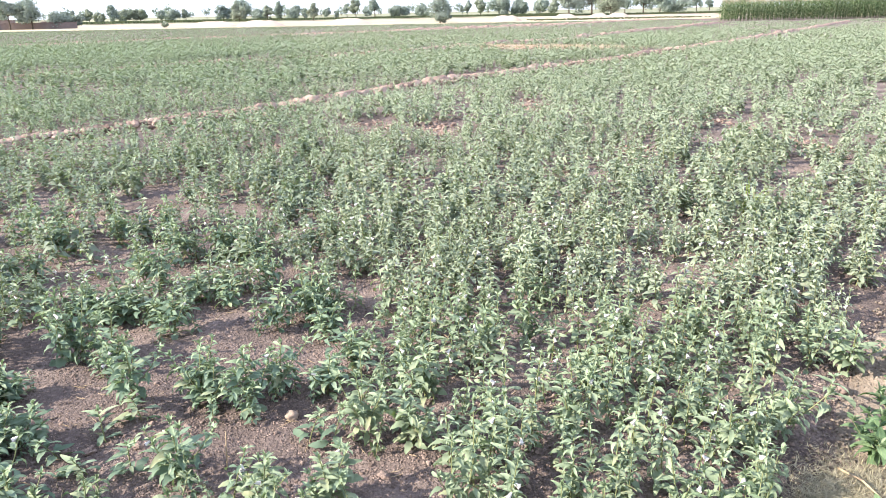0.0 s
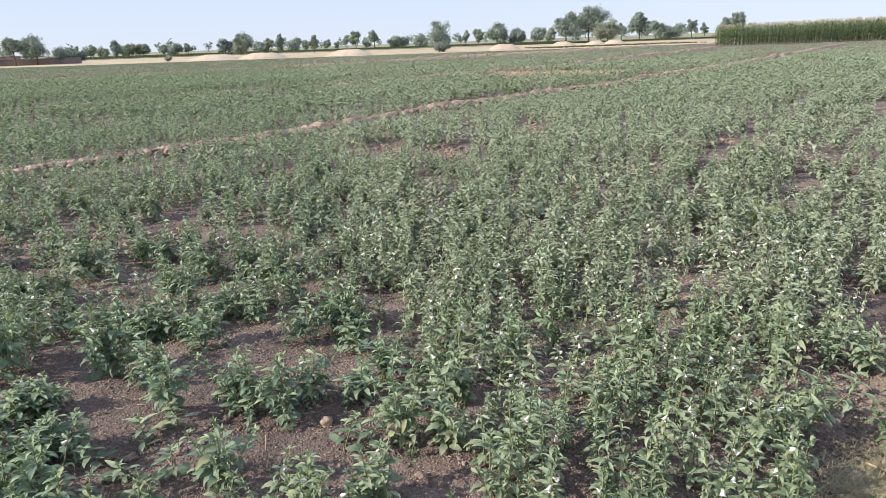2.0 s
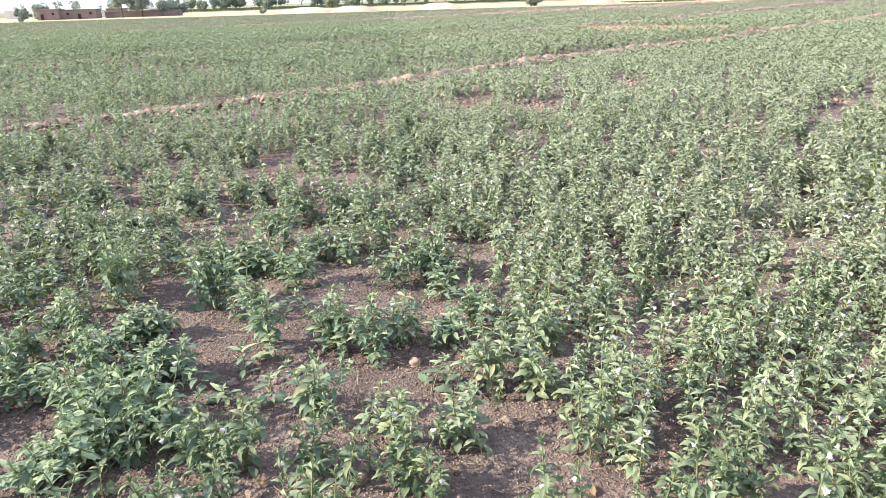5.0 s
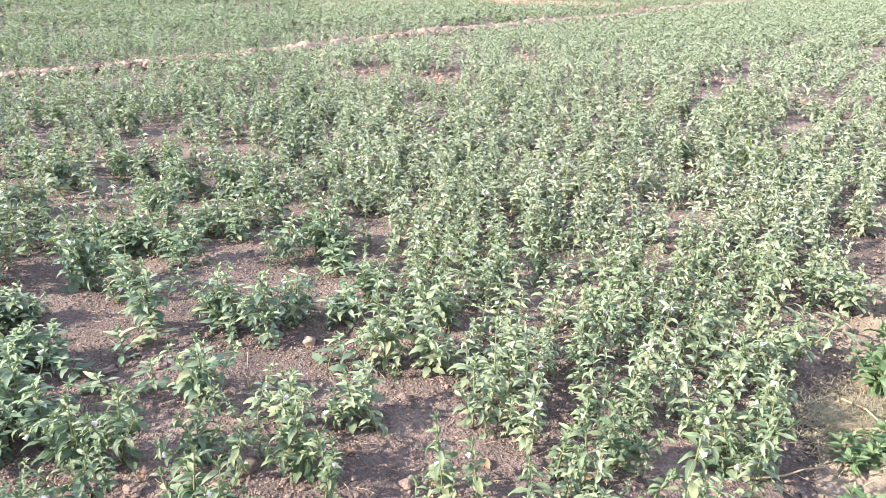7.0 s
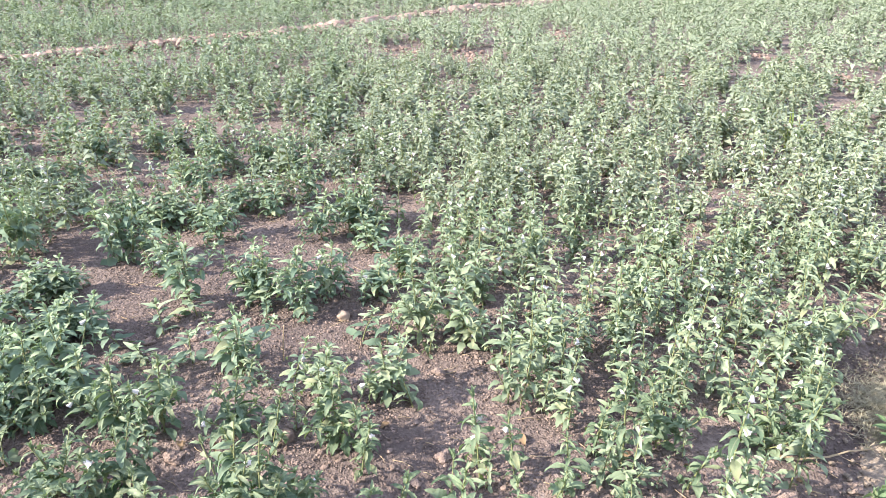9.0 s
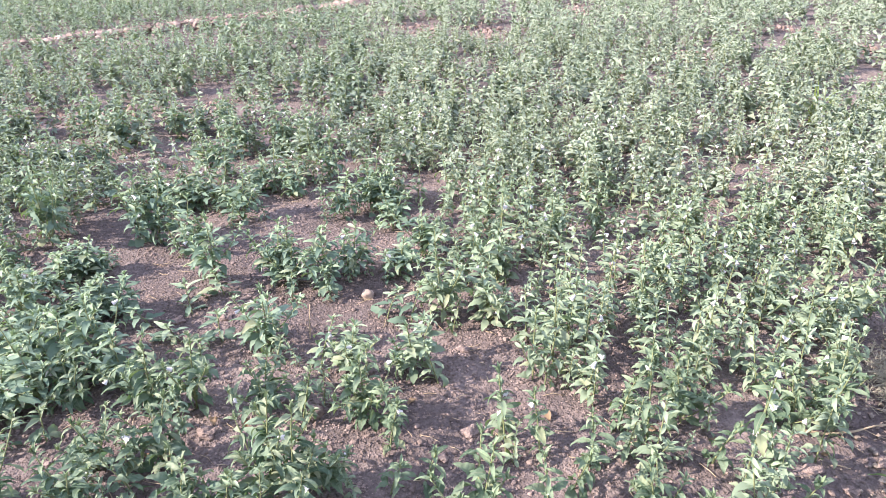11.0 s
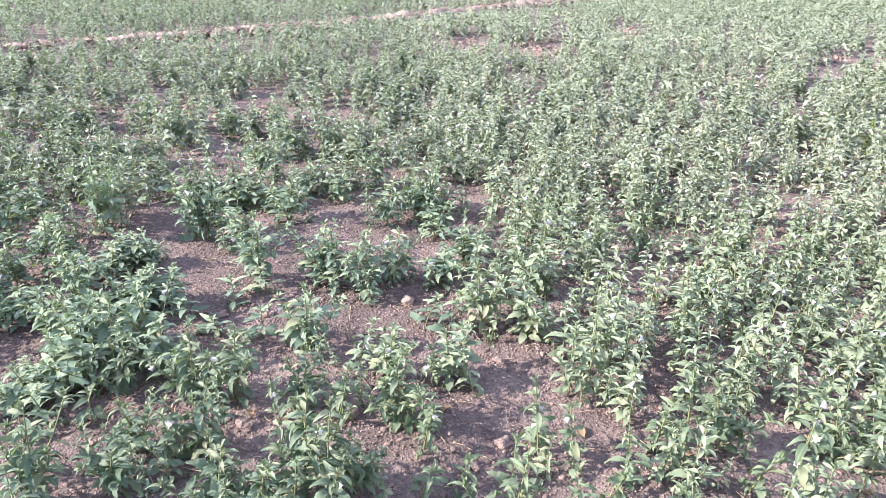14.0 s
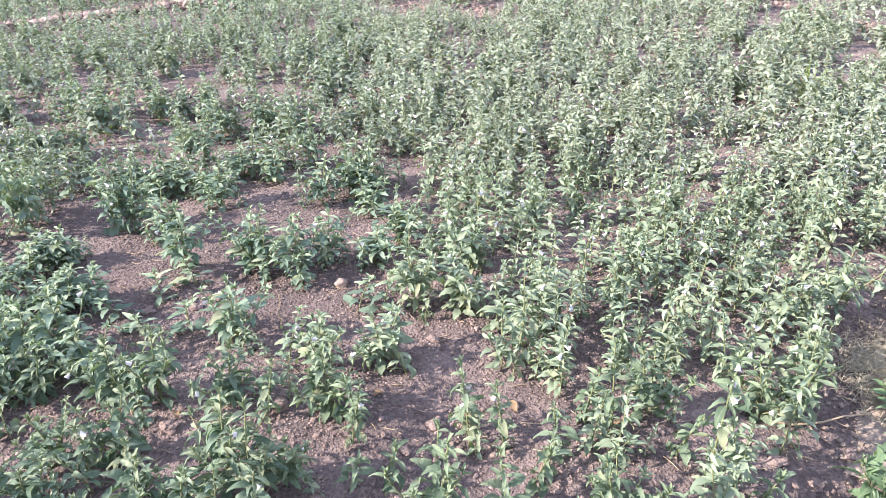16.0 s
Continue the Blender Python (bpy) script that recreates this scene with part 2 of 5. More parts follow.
FARCROP = leafy("far_crop", [(0.0, (0.12, 0.145, 0.08)), (0.5, (0.16, 0.185, 0.10)), (1.0, (0.22, 0.23, 0.13))], 0.6, 0.15, (0.12, 0.17, 0.05), 0.3, 1)
BRICKWORK = surface("weathered_brickwork", [(0.3, (0.21, 0.165, 0.155)), (0.7, (0.29, 0.23, 0.21))], 0.8, 0.9, 0.4, 9)
PLASTER = surface("white_plaster", [(0.3, (0.58, 0.55, 0.50)), (0.7, (0.72, 0.69, 0.64))], 0.6, 0.85, 0.2, 7)
DARKWOOD = surface("dark_opening", [(0.3, (0.03, 0.025, 0.02)), (0.7, (0.06, 0.05, 0.04))], 3, 0.7, 0.1)


# ---- mesh helpers ----
def np_mesh(name, verts, tris, mats, index=None, smooth=True):
    """A mesh of triangles from arrays."""
    me = bpy.data.meshes.new(name)
    v = np.ascontiguousarray(verts, dtype=np.float32)
    f = np.ascontiguousarray(tris, dtype=np.int32)
    me.vertices.add(len(v))
    me.vertices.foreach_set("co", v.ravel())
    me.loops.add(f.size)
    me.loops.foreach_set("vertex_index", f.ravel())
    me.polygons.add(len(f))
    me.polygons.foreach_set("loop_start", np.arange(0, f.size, 3, dtype=np.int32))
    for m in mats:
        me.materials.append(m)
    if index is not None:
        me.polygons.foreach_set("material_index", np.ascontiguousarray(index, dtype=np.int32))
    me.polygons.foreach_set("use_smooth", np.full(len(f), smooth))
    me.update(calc_edges=True)
    return me


def part(name, data, mat, parent, label="", m=None):
    """One mesh object under a thing; data is a bmesh or a mesh."""
    if isinstance(data, bmesh.types.BMesh):
        me = bpy.data.meshes.new(name)
        data.to_mesh(me)
        data.free()
        data = me
    if mat is not None and not data.materials:
        data.materials.append(mat)
    ob = new(name, data)
    ob.parent = parent
    if m is not None:
        ob.matrix_basis = m
    return tagged(ob, label)


def thing(name, m, label, category, group="", kind=""):
    ob = new(name)
    ob.empty_display_size = 0.05
    ob.matrix_basis = m
    return tagged(ob, label, category, group, kind)


class Mesh:
    """Arrays of vertices and triangles that grow."""

    def __init__(self):
        self.v, self.f, self.i, self.n = [], [], [], 0

    def add(self, v, f, mat=0):
        self.v.append(np.asarray(v, float))
        self.f.append(np.asarray(f, int) + self.n)
        self.i.append(np.full(len(f), mat))
        self.n += len(v)

    def arrays(self):
        return np.concatenate(self.v), np.concatenate(self.f), np.concatenate(self.i)


def tube(points, radii, sides=5):
    """A tapered tube along points, closed by its own tip."""
    pts = [Vector(p) for p in points]
    v, f = [], []
    for k, p in enumerate(pts):
        d = (pts[min(k + 1, len(pts) - 1)] - pts[max(k - 1, 0)]).normalized()
        a = d.orthogonal().normalized()
        b = d.cross(a)
        for s in range(sides):
            t = 2 * math.pi * s / sides
            v.append(p + (a * math.cos(t) + b * math.sin(t)) * radii[k])
    for k in range(len(pts) - 1):
        for s in range(sides):
            q, r = k * sides + s, k * sides + (s + 1) % sides
            f += [(q, r, r + sides), (q, r + sides, q + sides)]
    v.append(pts[-1] + (pts[-1] - pts[-2]).normalized() * radii[-1])
    e = (len(pts) - 1) * sides
    f += [(e + s, e + (s + 1) % sides, len(v) - 1) for s in range(sides)]
    return np.array([tuple(x) for x in v]), np.array(f)


def leaf_shape(seg, wide, curl, fold, peak=0.35, wave=0.0, stalk=0.12, bend=0.0, twist=0.0, teeth=0.0):
    """A leaf of unit length along +x: a stalk, then a blade that arches over by curl radians, folded along its midrib."""
    v, f = [], []
    q = 1.15
    p = q * peak / (1 - peak)
    top = peak ** p * (1 - peak) ** q
    x = z = 0.0
    for k in range(seg + 1):
        t = k / seg
        u = max(0.0, (t - stalk) / (1 - stalk))
        a = 0.18 - curl * u ** 1.25
        if k:
            x, z = x + math.cos(a) / seg, z + math.sin(a) / seg
        w = wide * (u ** p * (1 - u) ** q / top) if 0 < u < 1 else 0.0
        w = max(w, 0.012 if t < 1 else 0.0)
        n = Vector((-math.sin(a), 0, math.cos(a)))
        side = bend * u * u
        for s in (1, 0, -1):
            lift = (fold + wave * math.sin(9.0 * t + 1.3 * s) + s * twist * u) * w * abs(s)
            out = s * w * (1 + (teeth if (k + (s > 0)) % 2 else -teeth))
            v.append((x + n.x * lift - 0.3 * bend * out, side + out, z + n.z * lift))
    for k in range(seg):
        a = 3 * k
        for s in (0, 1):
            q4 = (a + s, a + s + 1, a + s + 4, a + s + 3)
            f += [(q4[0], q4[2], q4[1]), (q4[0], q4[3], q4[2])] if s == 0 else [(q4[0], q4[3], q4[1]), (q4[1], q4[3], q4[2])]
    return np.array(v), np.array(f)


def rot(az, pitch, roll=0.0):
    return np.array(Matrix.Rotation(az, 3, "Z") @ Matrix.Rotation(-pitch, 3, "Y") @ Matrix.Rotation(roll, 3, "X"))


# ---- the lie of the land ----
ALONG = Vector((0.613, 0.790, 0)).normalized()      # the way the rows, furrows and bunds run
BUND_LINE = [(-16, -4.5), (-9.0, 4.6), (-5.6, 8.8), (-4.6, 10.1), (-3.3, 11.55), (-2.2, 12.75), (-0.6, 15.1), (0.6, 16.6), (5.04, 21.7), (11.9, 30.6), (38.0, 66.8)]
UPPER_LINE = [(-22, 6.5), (-11.2, 19.8), (-7.5, 24.6), (-3.0, 27.7), (-0.8, 29.3), (0.7, 32.0), (4.6, 35.7), (7.0, 38.2), (12.6, 47.6), (27.6, 71.0)]
FAR_LINE = [(-40, 27), (-20, 52), (12, 76), (30, 98)]
# bare spots between the plants: x, y, half widths
BARE = [(-1.42, 2.62, 0.30, 0.28), (-0.70, 2.36, 0.14, 0.16), (-0.5, 2.55, 0.10, 0.10), (-0.14, 1.95, 0.09, 0.25), (-0.17, 1.65, 0.10, 0.2),
        (-2.27, 3.88, 0.32, 0.13), (-2.33, 4.70, 0.24, 0.14), (-2.24, 4.38, 0.22, 0.12), (-2.83, 4.37, 0.24, 0.16), (-1.42, 4.06, 0.22, 0.12), (-1.01, 4.12, 0.10, 0.25),
        (-0.43, 3.87, 0.17, 0.22), (0.50, 2.95, 0.24, 0.15), (0.17, 2.75, 0.16, 0.10), (0.51, 3.42, 0.16, 0.09), (0.35, 2.68, 0.08, 0.10), (-1.09, 3.45, 0.11, 0.13),
        (0.0, 3.08, 0.07, 0.15), (0.12, 1.85, 0.06, 0.05), (0.02, 1.97, 0.06, 0.06), (0.03, 1.5, 0.07, 0.07), (0.52, 1.42, 0.08, 0.06)]
BARE_MIDDLE = [(0.02, 9.55, 0.26, 0.62), (-0.93, 10.1, 0.30, 0.6), (1.48, 12.1, 0.28, 0.6), (4.1, 9.7, 0.24, 0.6), (4.38, 7.9, 0.2, 0.45), (-1.96, 8.3, 0.12, 0.25)]
BARE_FAR = [(-0.59, 5.45, 0.14, 0.16), (-0.1, 4.36, 0.10, 0.13), (-2.33, 5.66, 0.16, 0.3), (-3.06, 5.54, 0.18, 0.16), (-2.61, 5.57, 0.15, 0.16), (-0.89, 4.75, 0.13, 0.14), (-1.3, 6.16, 0.11, 0.18),
            (-3.4, 5.4, 0.3, 0.3), (1.12, 3.2, 0.09, 0.07), (1.17, 2.49, 0.06, 0.07), (1.2, 6.9, 0.16, 0.2), (2.3, 8.0, 0.15, 0.2),
            (-8.5, 15.5, 1.1, 0.5), (-5.2, 20.5, 1.4, 0.5), (-3.6, 30.0, 1.2, 0.8), (-0.6, 31.0, 1.0, 0.7), (-13, 22, 1.6, 0.6), (8, 26, 0.8, 0.6)]


def line_distance(x, y, line):
    """Distance of many points from a broken line."""
    best = np.full(np.shape(x), 1e9)
    for (ax, ay), (bx, by) in zip(line, line[1:]):
        dx, dy = bx - ax, by - ay
        t = np.clip(((x - ax) * dx + (y - ay) * dy) / (dx * dx + dy * dy), 0, 1)
        best = np.minimum(best, np.hypot(x - ax - t * dx, y - ay - t * dy))
    return best


PATH_LINE = [(0.36, 0.6), (1.10, 1.58), (1.45, 2.12), (1.80, 2.60), (2.55, 3.50), (6.05, 8.1), (16, 21)]
FURROWS = [[(3.0, 5.9), (4.48, 7.87), (7.2, 11.42), (13, 19)], [(2.6, 7.0), (3.83, 9.2), (5.1, 11.4), (9, 16.5)]]


def smooth_noise(x, y, scale, seed=0):
    """Value noise for arrays."""
    r = np.random.RandomState(seed).rand(64, 64)
    u, w = np.asarray(x) / scale + 500, np.asarray(y) / scale + 500
    i, j = np.floor(u).astype(int), np.floor(w).astype(int)
    fu, fw = u - i, w - j
    fu, fw = fu * fu * (3 - 2 * fu), fw * fw * (3 - 2 * fw)
    a, b = r[i % 64, j % 64], r[(i + 1) % 64, j % 64]
    c, d = r[i % 64, (j + 1) % 64], r[(i + 1) % 64, (j + 1) % 64]
    return (a * (1 - fu) + b * fu) * (1 - fw) + (c * (1 - fu) + d * fu) * fw


def relief(x, y):
    """Height of the soil."""
    near = np.clip((14 - np.hypot(x, y)) / 8, 0, 1)
    h = (smooth_noise(x, y, 0.55, 1) - 0.5) * 0.05
    h = h + near * ((smooth_noise(x, y, 0.14, 2) - 0.5) * 0.026 + (smooth_noise(x, y, 0.06, 3) - 0.5) * 0.016)
    h = h - 0.035 * np.exp(-(line_distance(x, y, PATH_LINE) / 0.12) ** 2)
    for fl in FURROWS:
        h = h - 0.03 * np.exp(-(line_distance(x, y, fl) / 0.15) ** 2)
    return h


def stretch(first, last, step, grow, limit):
    out = list(np.arange(first, last, step))
    d = step
    while out[-1] < limit:
        d *= grow
        out.append(out[-1] + d)
    return out


def ground_sheet():
    ys = stretch(0.9, 4.6, 0.036, 1.11, 3000)
    back = stretch(0, 0.8, 0.1, 1.35, 2500)
    ys = [0.9 - b for b in back[:0:-1]] + ys
    right = stretch(0, 2.7, 0.036, 1.14, 2800)
    xs = np.array([-a for a in right[:0:-1]] + right)
    ys = np.array(ys)
    gx, gy = np.meshgrid(xs, ys)
    z = relief(gx, gy)
    v = np.stack([gx, gy, z], -1).reshape(-1, 3)
    n, m = len(xs), len(ys)
    q = (np.arange(m - 1)[:, None] * n + np.arange(n - 1)[None]).ravel()
    f = np.concatenate([np.stack([q, q + 1, q + n + 1], -1), np.stack([q, q + n + 1, q + n], -1)])
    ob = new("ground", np_mesh("ground", v, f, [SOIL]))
    tagged(ob, "dry crumbly reddish brown field soil", "ground", kind="structure")


ground_sheet()

# ---- sesame plants ----
LEAF_ARGS = {       # segments, half width, curl, fold, widest point, wave, stalk, bend, twist, teeth
    "ovate": [(9, 0.185, 1.1, 0.30, 0.28, 0.3, 0.24, 0.0, 0.0, 0.10), (9, 0.155, 1.6, 0.45, 0.30, 0.35, 0.26, 0.14, 0.4, 0.14), (9, 0.205, 0.7, 0.40, 0.27, 0.4, 0.22, -0.16, -0.5, 0.10)],
    "lance": [(8, 0.130, 1.5, 0.45, 0.30, 0.3, 0.18, 0.0, 0.0, 0.07), (8, 0.110, 2.1, 0.55, 0.30, 0.35, 0.17, -0.18, 0.6, 0.08), (8, 0.150, 0.9, 0.5, 0.33, 0.35, 0.16, 0.16, -0.5, 0.09)],
    "long": [(7, 0.110, 1.6, 0.5, 0.33, 0.25, 0.10, 0.0, 0.0, 0.0), (7, 0.095, 2.4, 0.6, 0.32, 0.25, 0.10, 0.20, 0.6, 0.0), (7, 0.125, 1.1, 0.6, 0.35, 0.25, 0.08, -0.18, -0.5, 0.0)],
    "tip": [(4, 0.13, 0.6, 0.7, 0.4, 0.0, 0.05, 0.0, 0.0, 0.0), (4, 0.11, 1.3, 0.8, 0.4, 0.0, 0.05, 0.15, 0.4, 0.0), (4, 0.13, 0.1, 0.9, 0.4, 0.0, 0.05, -0.12, -0.3, 0.0)],
    "weed": [(8, 0.175, 0.9, 0.3, 0.36, 0.2, 0.14, 0.0, 0.0, 0.04), (8, 0.155, 1.3, 0.4, 0.36, 0.3, 0.14, 0.12, 0.4, 0.05), (8, 0.19, 0.6, 0.4, 0.38, 0.2, 0.12, -0.12, -0.4, 0.04)],
}
LEAF_FORMS = {k: [leaf_shape(*a) for a in rows] for k, rows in LEAF_ARGS.items()}
LEAF_LOW = {k: [leaf_shape(4 if k != "tip" else 2, *a[1:6], 0.1, *a[7:9]) for a in rows] for k, rows in LEAF_ARGS.items()}
BELL_V, BELL_F = [], []
for ring, (bx, br) in enumerate(((0, 0.1), (0.25, 0.2), (0.6, 0.27), (0.85, 0.34), (1.0, 0.52))):
    for s in range(10):
        flare = br * (1.0 if ring < 4 or s % 2 == 0 else 0.62)
        BELL_V.append((bx, flare * math.cos(s * math.pi / 5), flare * math.sin(s * math.pi / 5)))
for ring in range(4):
    for s in range(10):
        q, r = ring * 10 + s, ring * 10 + (s + 1) % 10
        BELL_F += [(q, r, r + 10), (q, r + 10, q + 10)]
BELL_V, BELL_F = np.array(BELL_V), np.array(BELL_F)


def shoot(rng, base, lean_az, lean, height, nodes, size, out, start=0.18, flowers=0.0, curve=0.15, kinds=("ovate", "lance")):
    """One stem with crossed pairs of leaves and a tuft on top, added to out."""
    pts, d = [], Vector((math.cos(lean_az) * math.sin(lean), math.sin(lean_az) * math.sin(lean), math.cos(lean)))
    p = Vector(base)
    n = 7
    for k in range(n):
        pts.append(tuple(p))
        d = (d + Vector((rng.uniform(-curve, curve) * 0.35, rng.uniform(-curve, curve) * 0.35, curve * 0.5))).normalized()
        p = p + d * (height / (n - 1))
    out["stems"].append((pts, 0.0015 + 0.0045 * height))

    def along(t):
        q = t * (n - 1)
        k = min(int(q), n - 2)
        return Vector(pts[k]).lerp(Vector(pts[k + 1]), q - k)
    az = rng.uniform(0, 6.28)
    weed = kinds[0] == "weed"
    for k in range(nodes):
        t = start + (0.92 - start) * (k + rng.uniform(-0.25, 0.25)) / max(1, nodes - 1)
        t = min(0.95, max(0.04, t))
        az += math.pi / 2 + rng.uniform(-0.4, 0.4)
        grown = 0.75 + 0.6 * t if t < 0.42 else 1.0 - 0.50 * ((t - 0.42) / 0.58) ** 1.6
        for side in (0, math.pi):
            if rng.random() < 0.10:
                continue
            length = size * 1.14 * grown * rng.uniform(0.66, 1.18)
            pitch = radians(-14 + 54 * t ** 1.3) + rng.gauss(0, 0.30)
            kind = kinds[0] if t < 0.40 + rng.uniform(-0.16, 0.16) else kinds[1]
            if t > 0.72 and not weed:
                kind = "long"
            out["leaves"].append((along(t), az + side + rng.gauss(0, 0.35), pitch, rng.gauss(0, 0.38), length, kind, t > 0.74))
            if 0.12 < t < 0.9 and rng.random() < 0.7:
                out["leaves"].append((along(t), az + side + rng.uniform(-0.9, 0.9), pitch + rng.uniform(0.2, 0.7), rng.gauss(0, 0.3), length * rng.uniform(0.42, 0.72), kinds[1] if weed else "long", rng.random() < 0.4))
        if rng.random() < flowers and t > 0.4:
            out["flowers"].append((along(t), az + rng.uniform(0.4, 1.2), rng.uniform(-1.2, -0.5), rng.uniform(0.019, 0.026)))
    for k in range(7):
        az += 2.4
        out["leaves"].append((along(0.93 + 0.05 * rng.random()), az, radians(rng.uniform(35, 84)), rng.gauss(0, 0.3), size * rng.uniform(0.26, 0.50), "tip", True))


def growth(seed, form):
    """Stems, leaves and flowers of one plant about 0.3 m high."""
    rng = random.Random(seed)
    out = {"stems": [], "leaves": [], "flowers": []}
    if form == "tall":
        shoot(rng, (0, 0, -0.01), rng.uniform(0, 6.28), rng.uniform(0, 0.16), 0.28, 12, 0.065, out, 0.10, 0.0)
        if rng.random() < 0.5:
            shoot(rng, (0, 0, 0.04), rng.uniform(0, 6.28), 0.6, 0.13, 4, 0.060, out, 0.35, 0.0)
    elif form == "flowering":
        shoot(rng, (0, 0, -0.01), rng.uniform(0, 6.28), rng.uniform(0, 0.16), 0.30, 13, 0.063, out, 0.14, 0.2)
        if rng.random() < 0.6:
            shoot(rng, (0, 0, 0.05), rng.uniform(0, 6.28), 0.55, 0.16, 4, 0.062, out, 0.3, 0.06)
    elif form == "bushy":
        shoot(rng, (0, 0, -0.01), rng.uniform(0, 6.28), rng.uniform(0, 0.14), 0.27, 12, 0.075, out, 0.10, 0.03)
        a = rng.uniform(0, 6.28)
        for k in range(5):
            a += 1.26 + rng.uniform(-0.5, 0.5)
            shoot(rng, (0, 0, 0.015 + 0.014 * k), a, rng.uniform(0.4, 0.85), rng.uniform(0.10, 0.21), 6, 0.064, out, 0.30, 0.02)
    elif form == "spire":
        shoot(rng, (0, 0, -0.01), rng.uniform(0, 6.28), 0.08, 0.30, 11, 0.072, out, 0.15, 0.45)
        shoot(rng, (0, 0, 0.07), rng.uniform(0, 6.28), 0.6, 0.13, 3, 0.07, out, 0.3, 0.2)
    elif form == "small":
        shoot(rng, (0, 0, -0.01), rng.uniform(0, 6.28), rng.uniform(0, 0.18), 0.24, 6, 0.088, out, 0.16, 0.0)
    elif form == "weed":
        shoot(rng, (0, 0, -0.01), rng.uniform(0, 6.28), 0.1, 0.24, 9, 0.10, out, 0.12, 0.0, kinds=("weed", "weed"))
        for k in range(4):
            shoot(rng, (0, 0, 0.02), k * 1.6 + rng.uniform(0, 1), 0.7, 0.17, 5, 0.09, out, 0.3, 0.0, kinds=("weed", "weed"))
    return out


def plant_arrays(g, shapes, keep=1.0, grow=1.0, stem_sides=4, tips=True, lay=1.0):
    """A whole plant as arrays: leaf 0, tip 1, stem 2, petal 3."""
    m = Mesh()
    use = [q for q in g["leaves"] if tips or q[5] != "tip"]
    for k, (o, az, pitch, roll, length, kind, tip) in enumerate(use):
        if int((k + 1) * keep + 0.5) == int(k * keep + 0.5):
            continue
        v, f = shapes[kind][k % len(shapes[kind])]
        m.add(v @ rot(az, pitch * lay, roll).T * length * grow + np.array(o), f, 1 if tip else 0)
    if stem_sides:
        for pts, r in g["stems"]:
            use = pts if stem_sides > 3 else pts[::3]
            m.add(*tube(use, [r * (1 - 0.55 * k / (len(use) - 1)) for k in range(len(use))], stem_sides), 2)
    for o, az, pitch, s in g["flowers"] if stem_sides > 3 else ():
        m.add(BELL_V @ rot(az, pitch).T * s + np.array(o), BELL_F, 3)
    return m.arrays()


def blocked(x, y):
    """Where nothing grows: bare spots, bunds and the trodden path."""
    bad = np.zeros(np.shape(x), bool)
    edge = 0.75 + 0.6 * smooth_noise(x, y, 0.2, 7)
    for bx, by, rx, ry in BARE + BARE_MIDDLE + BARE_FAR:
        bad |= ((x - bx) / rx) ** 2 + ((y - by) / ry) ** 2 < edge ** 2
    bad |= line_distance(x, y, BUND_LINE) < (0.26 + 0.32 * smooth_noise(x, y, 0.5, 8)) * np.clip((x + 7.4) / 1.5, 0.2, 1)
    bad |= line_distance(x, y, UPPER_LINE) < 0.22 + 0.5 * smooth_noise(x, y, 1.2, 9)
    bad |= line_distance(x, y, FAR_LINE) < 0.4 + 0.9 * smooth_noise(x, y, 3, 10)
    r = np.hypot(x, y)
    bad |= (line_distance(x, y, PATH_LINE) < 0.17 - 0.013 * r + 0.06 * smooth_noise(x, y, 0.4, 11)) & (r < 11)
    for fl in FURROWS:
        bad |= line_distance(x, y, fl) < 0.02 + 0.17 * smooth_noise(x, y, 0.9, 12)
    bad |= ((x - 4.7) / 3.0) ** 2 + ((y - 29.6) / 2.9) ** 2 < 0.7 + 0.6 * smooth_noise(x, y, 0.8, 13)
    bad |= y > 97.5 + 0.8 * smooth_noise(x, y, 6, 14)
    bad |= (x > 30) & (y > 76)
    return bad


def hand_zone(x, y):
    """The part of the field whose plants are set one by one."""
    return ((x < -0.3) & (x > -2.1) & (y < 3.5)) | ((x < 0.05) & (x >= -0.3) & (y < 2.45)) | ((x >= 0.05) & (x < 0.95) & (y < 1.38)) | ((x >= 1.06) & (y < 1.85)) | (y < 1.3) | ((x > 1.42) & (x < 2.2) & (y < 2.75))


def scatter(r0, r1, cell, half, seed, thin=0.0):
    """Loosely even spots in a fan in front of the eye."""
    rng = np.random.RandomState(seed)
    w = r1 * math.sin(min(half, math.pi / 2))
    xs = np.arange(-w, w, cell)
    ys = np.arange(r0 * math.cos(half) - cell, r1, cell)
    x, y = np.meshgrid(xs, ys)
    x = (x + rng.uniform(-0.46, 0.46, x.shape) * cell).ravel()
    y = (y + rng.uniform(-0.46, 0.46, y.shape) * cell).ravel()
    r = np.hypot(x, y)
    ok = (r >= r0) & (r < r1) & (np.abs(np.arctan2(x, y) + 0.05) < half) & ~blocked(x, y) & ~hand_zone(x, y)
    ok &= rng.rand(len(x)) > thin
    # thinner, patchier stand on the eye's side of the bund towards the left
    ok &= ~((x < -0.6 - 0.05 * y) & (y < 6.5) & (smooth_noise(x, y, 0.35, 21) < 0.34))
    ok &= smooth_noise(x, y, 0.38, 22) > 0.19
    # thin streaks along the rows farther off
    u, w = x * ALONG.x + y * ALONG.y, x * ALONG.y - y * ALONG.x
    ok &= (r < 9) | (smooth_noise(u / 7, w, 0.55, 23) > 0.2)
    for hx, hy, _, _ in PLANTS_NEAR + PLANTS_MIDDLE + PLANTS_BACK + PLANTS_RISE + PLANTS_LEFT:
        if r0 < 6:
            ok &= np.hypot(x - hx, y - hy) > 0.09
    return x[ok], y[ok]


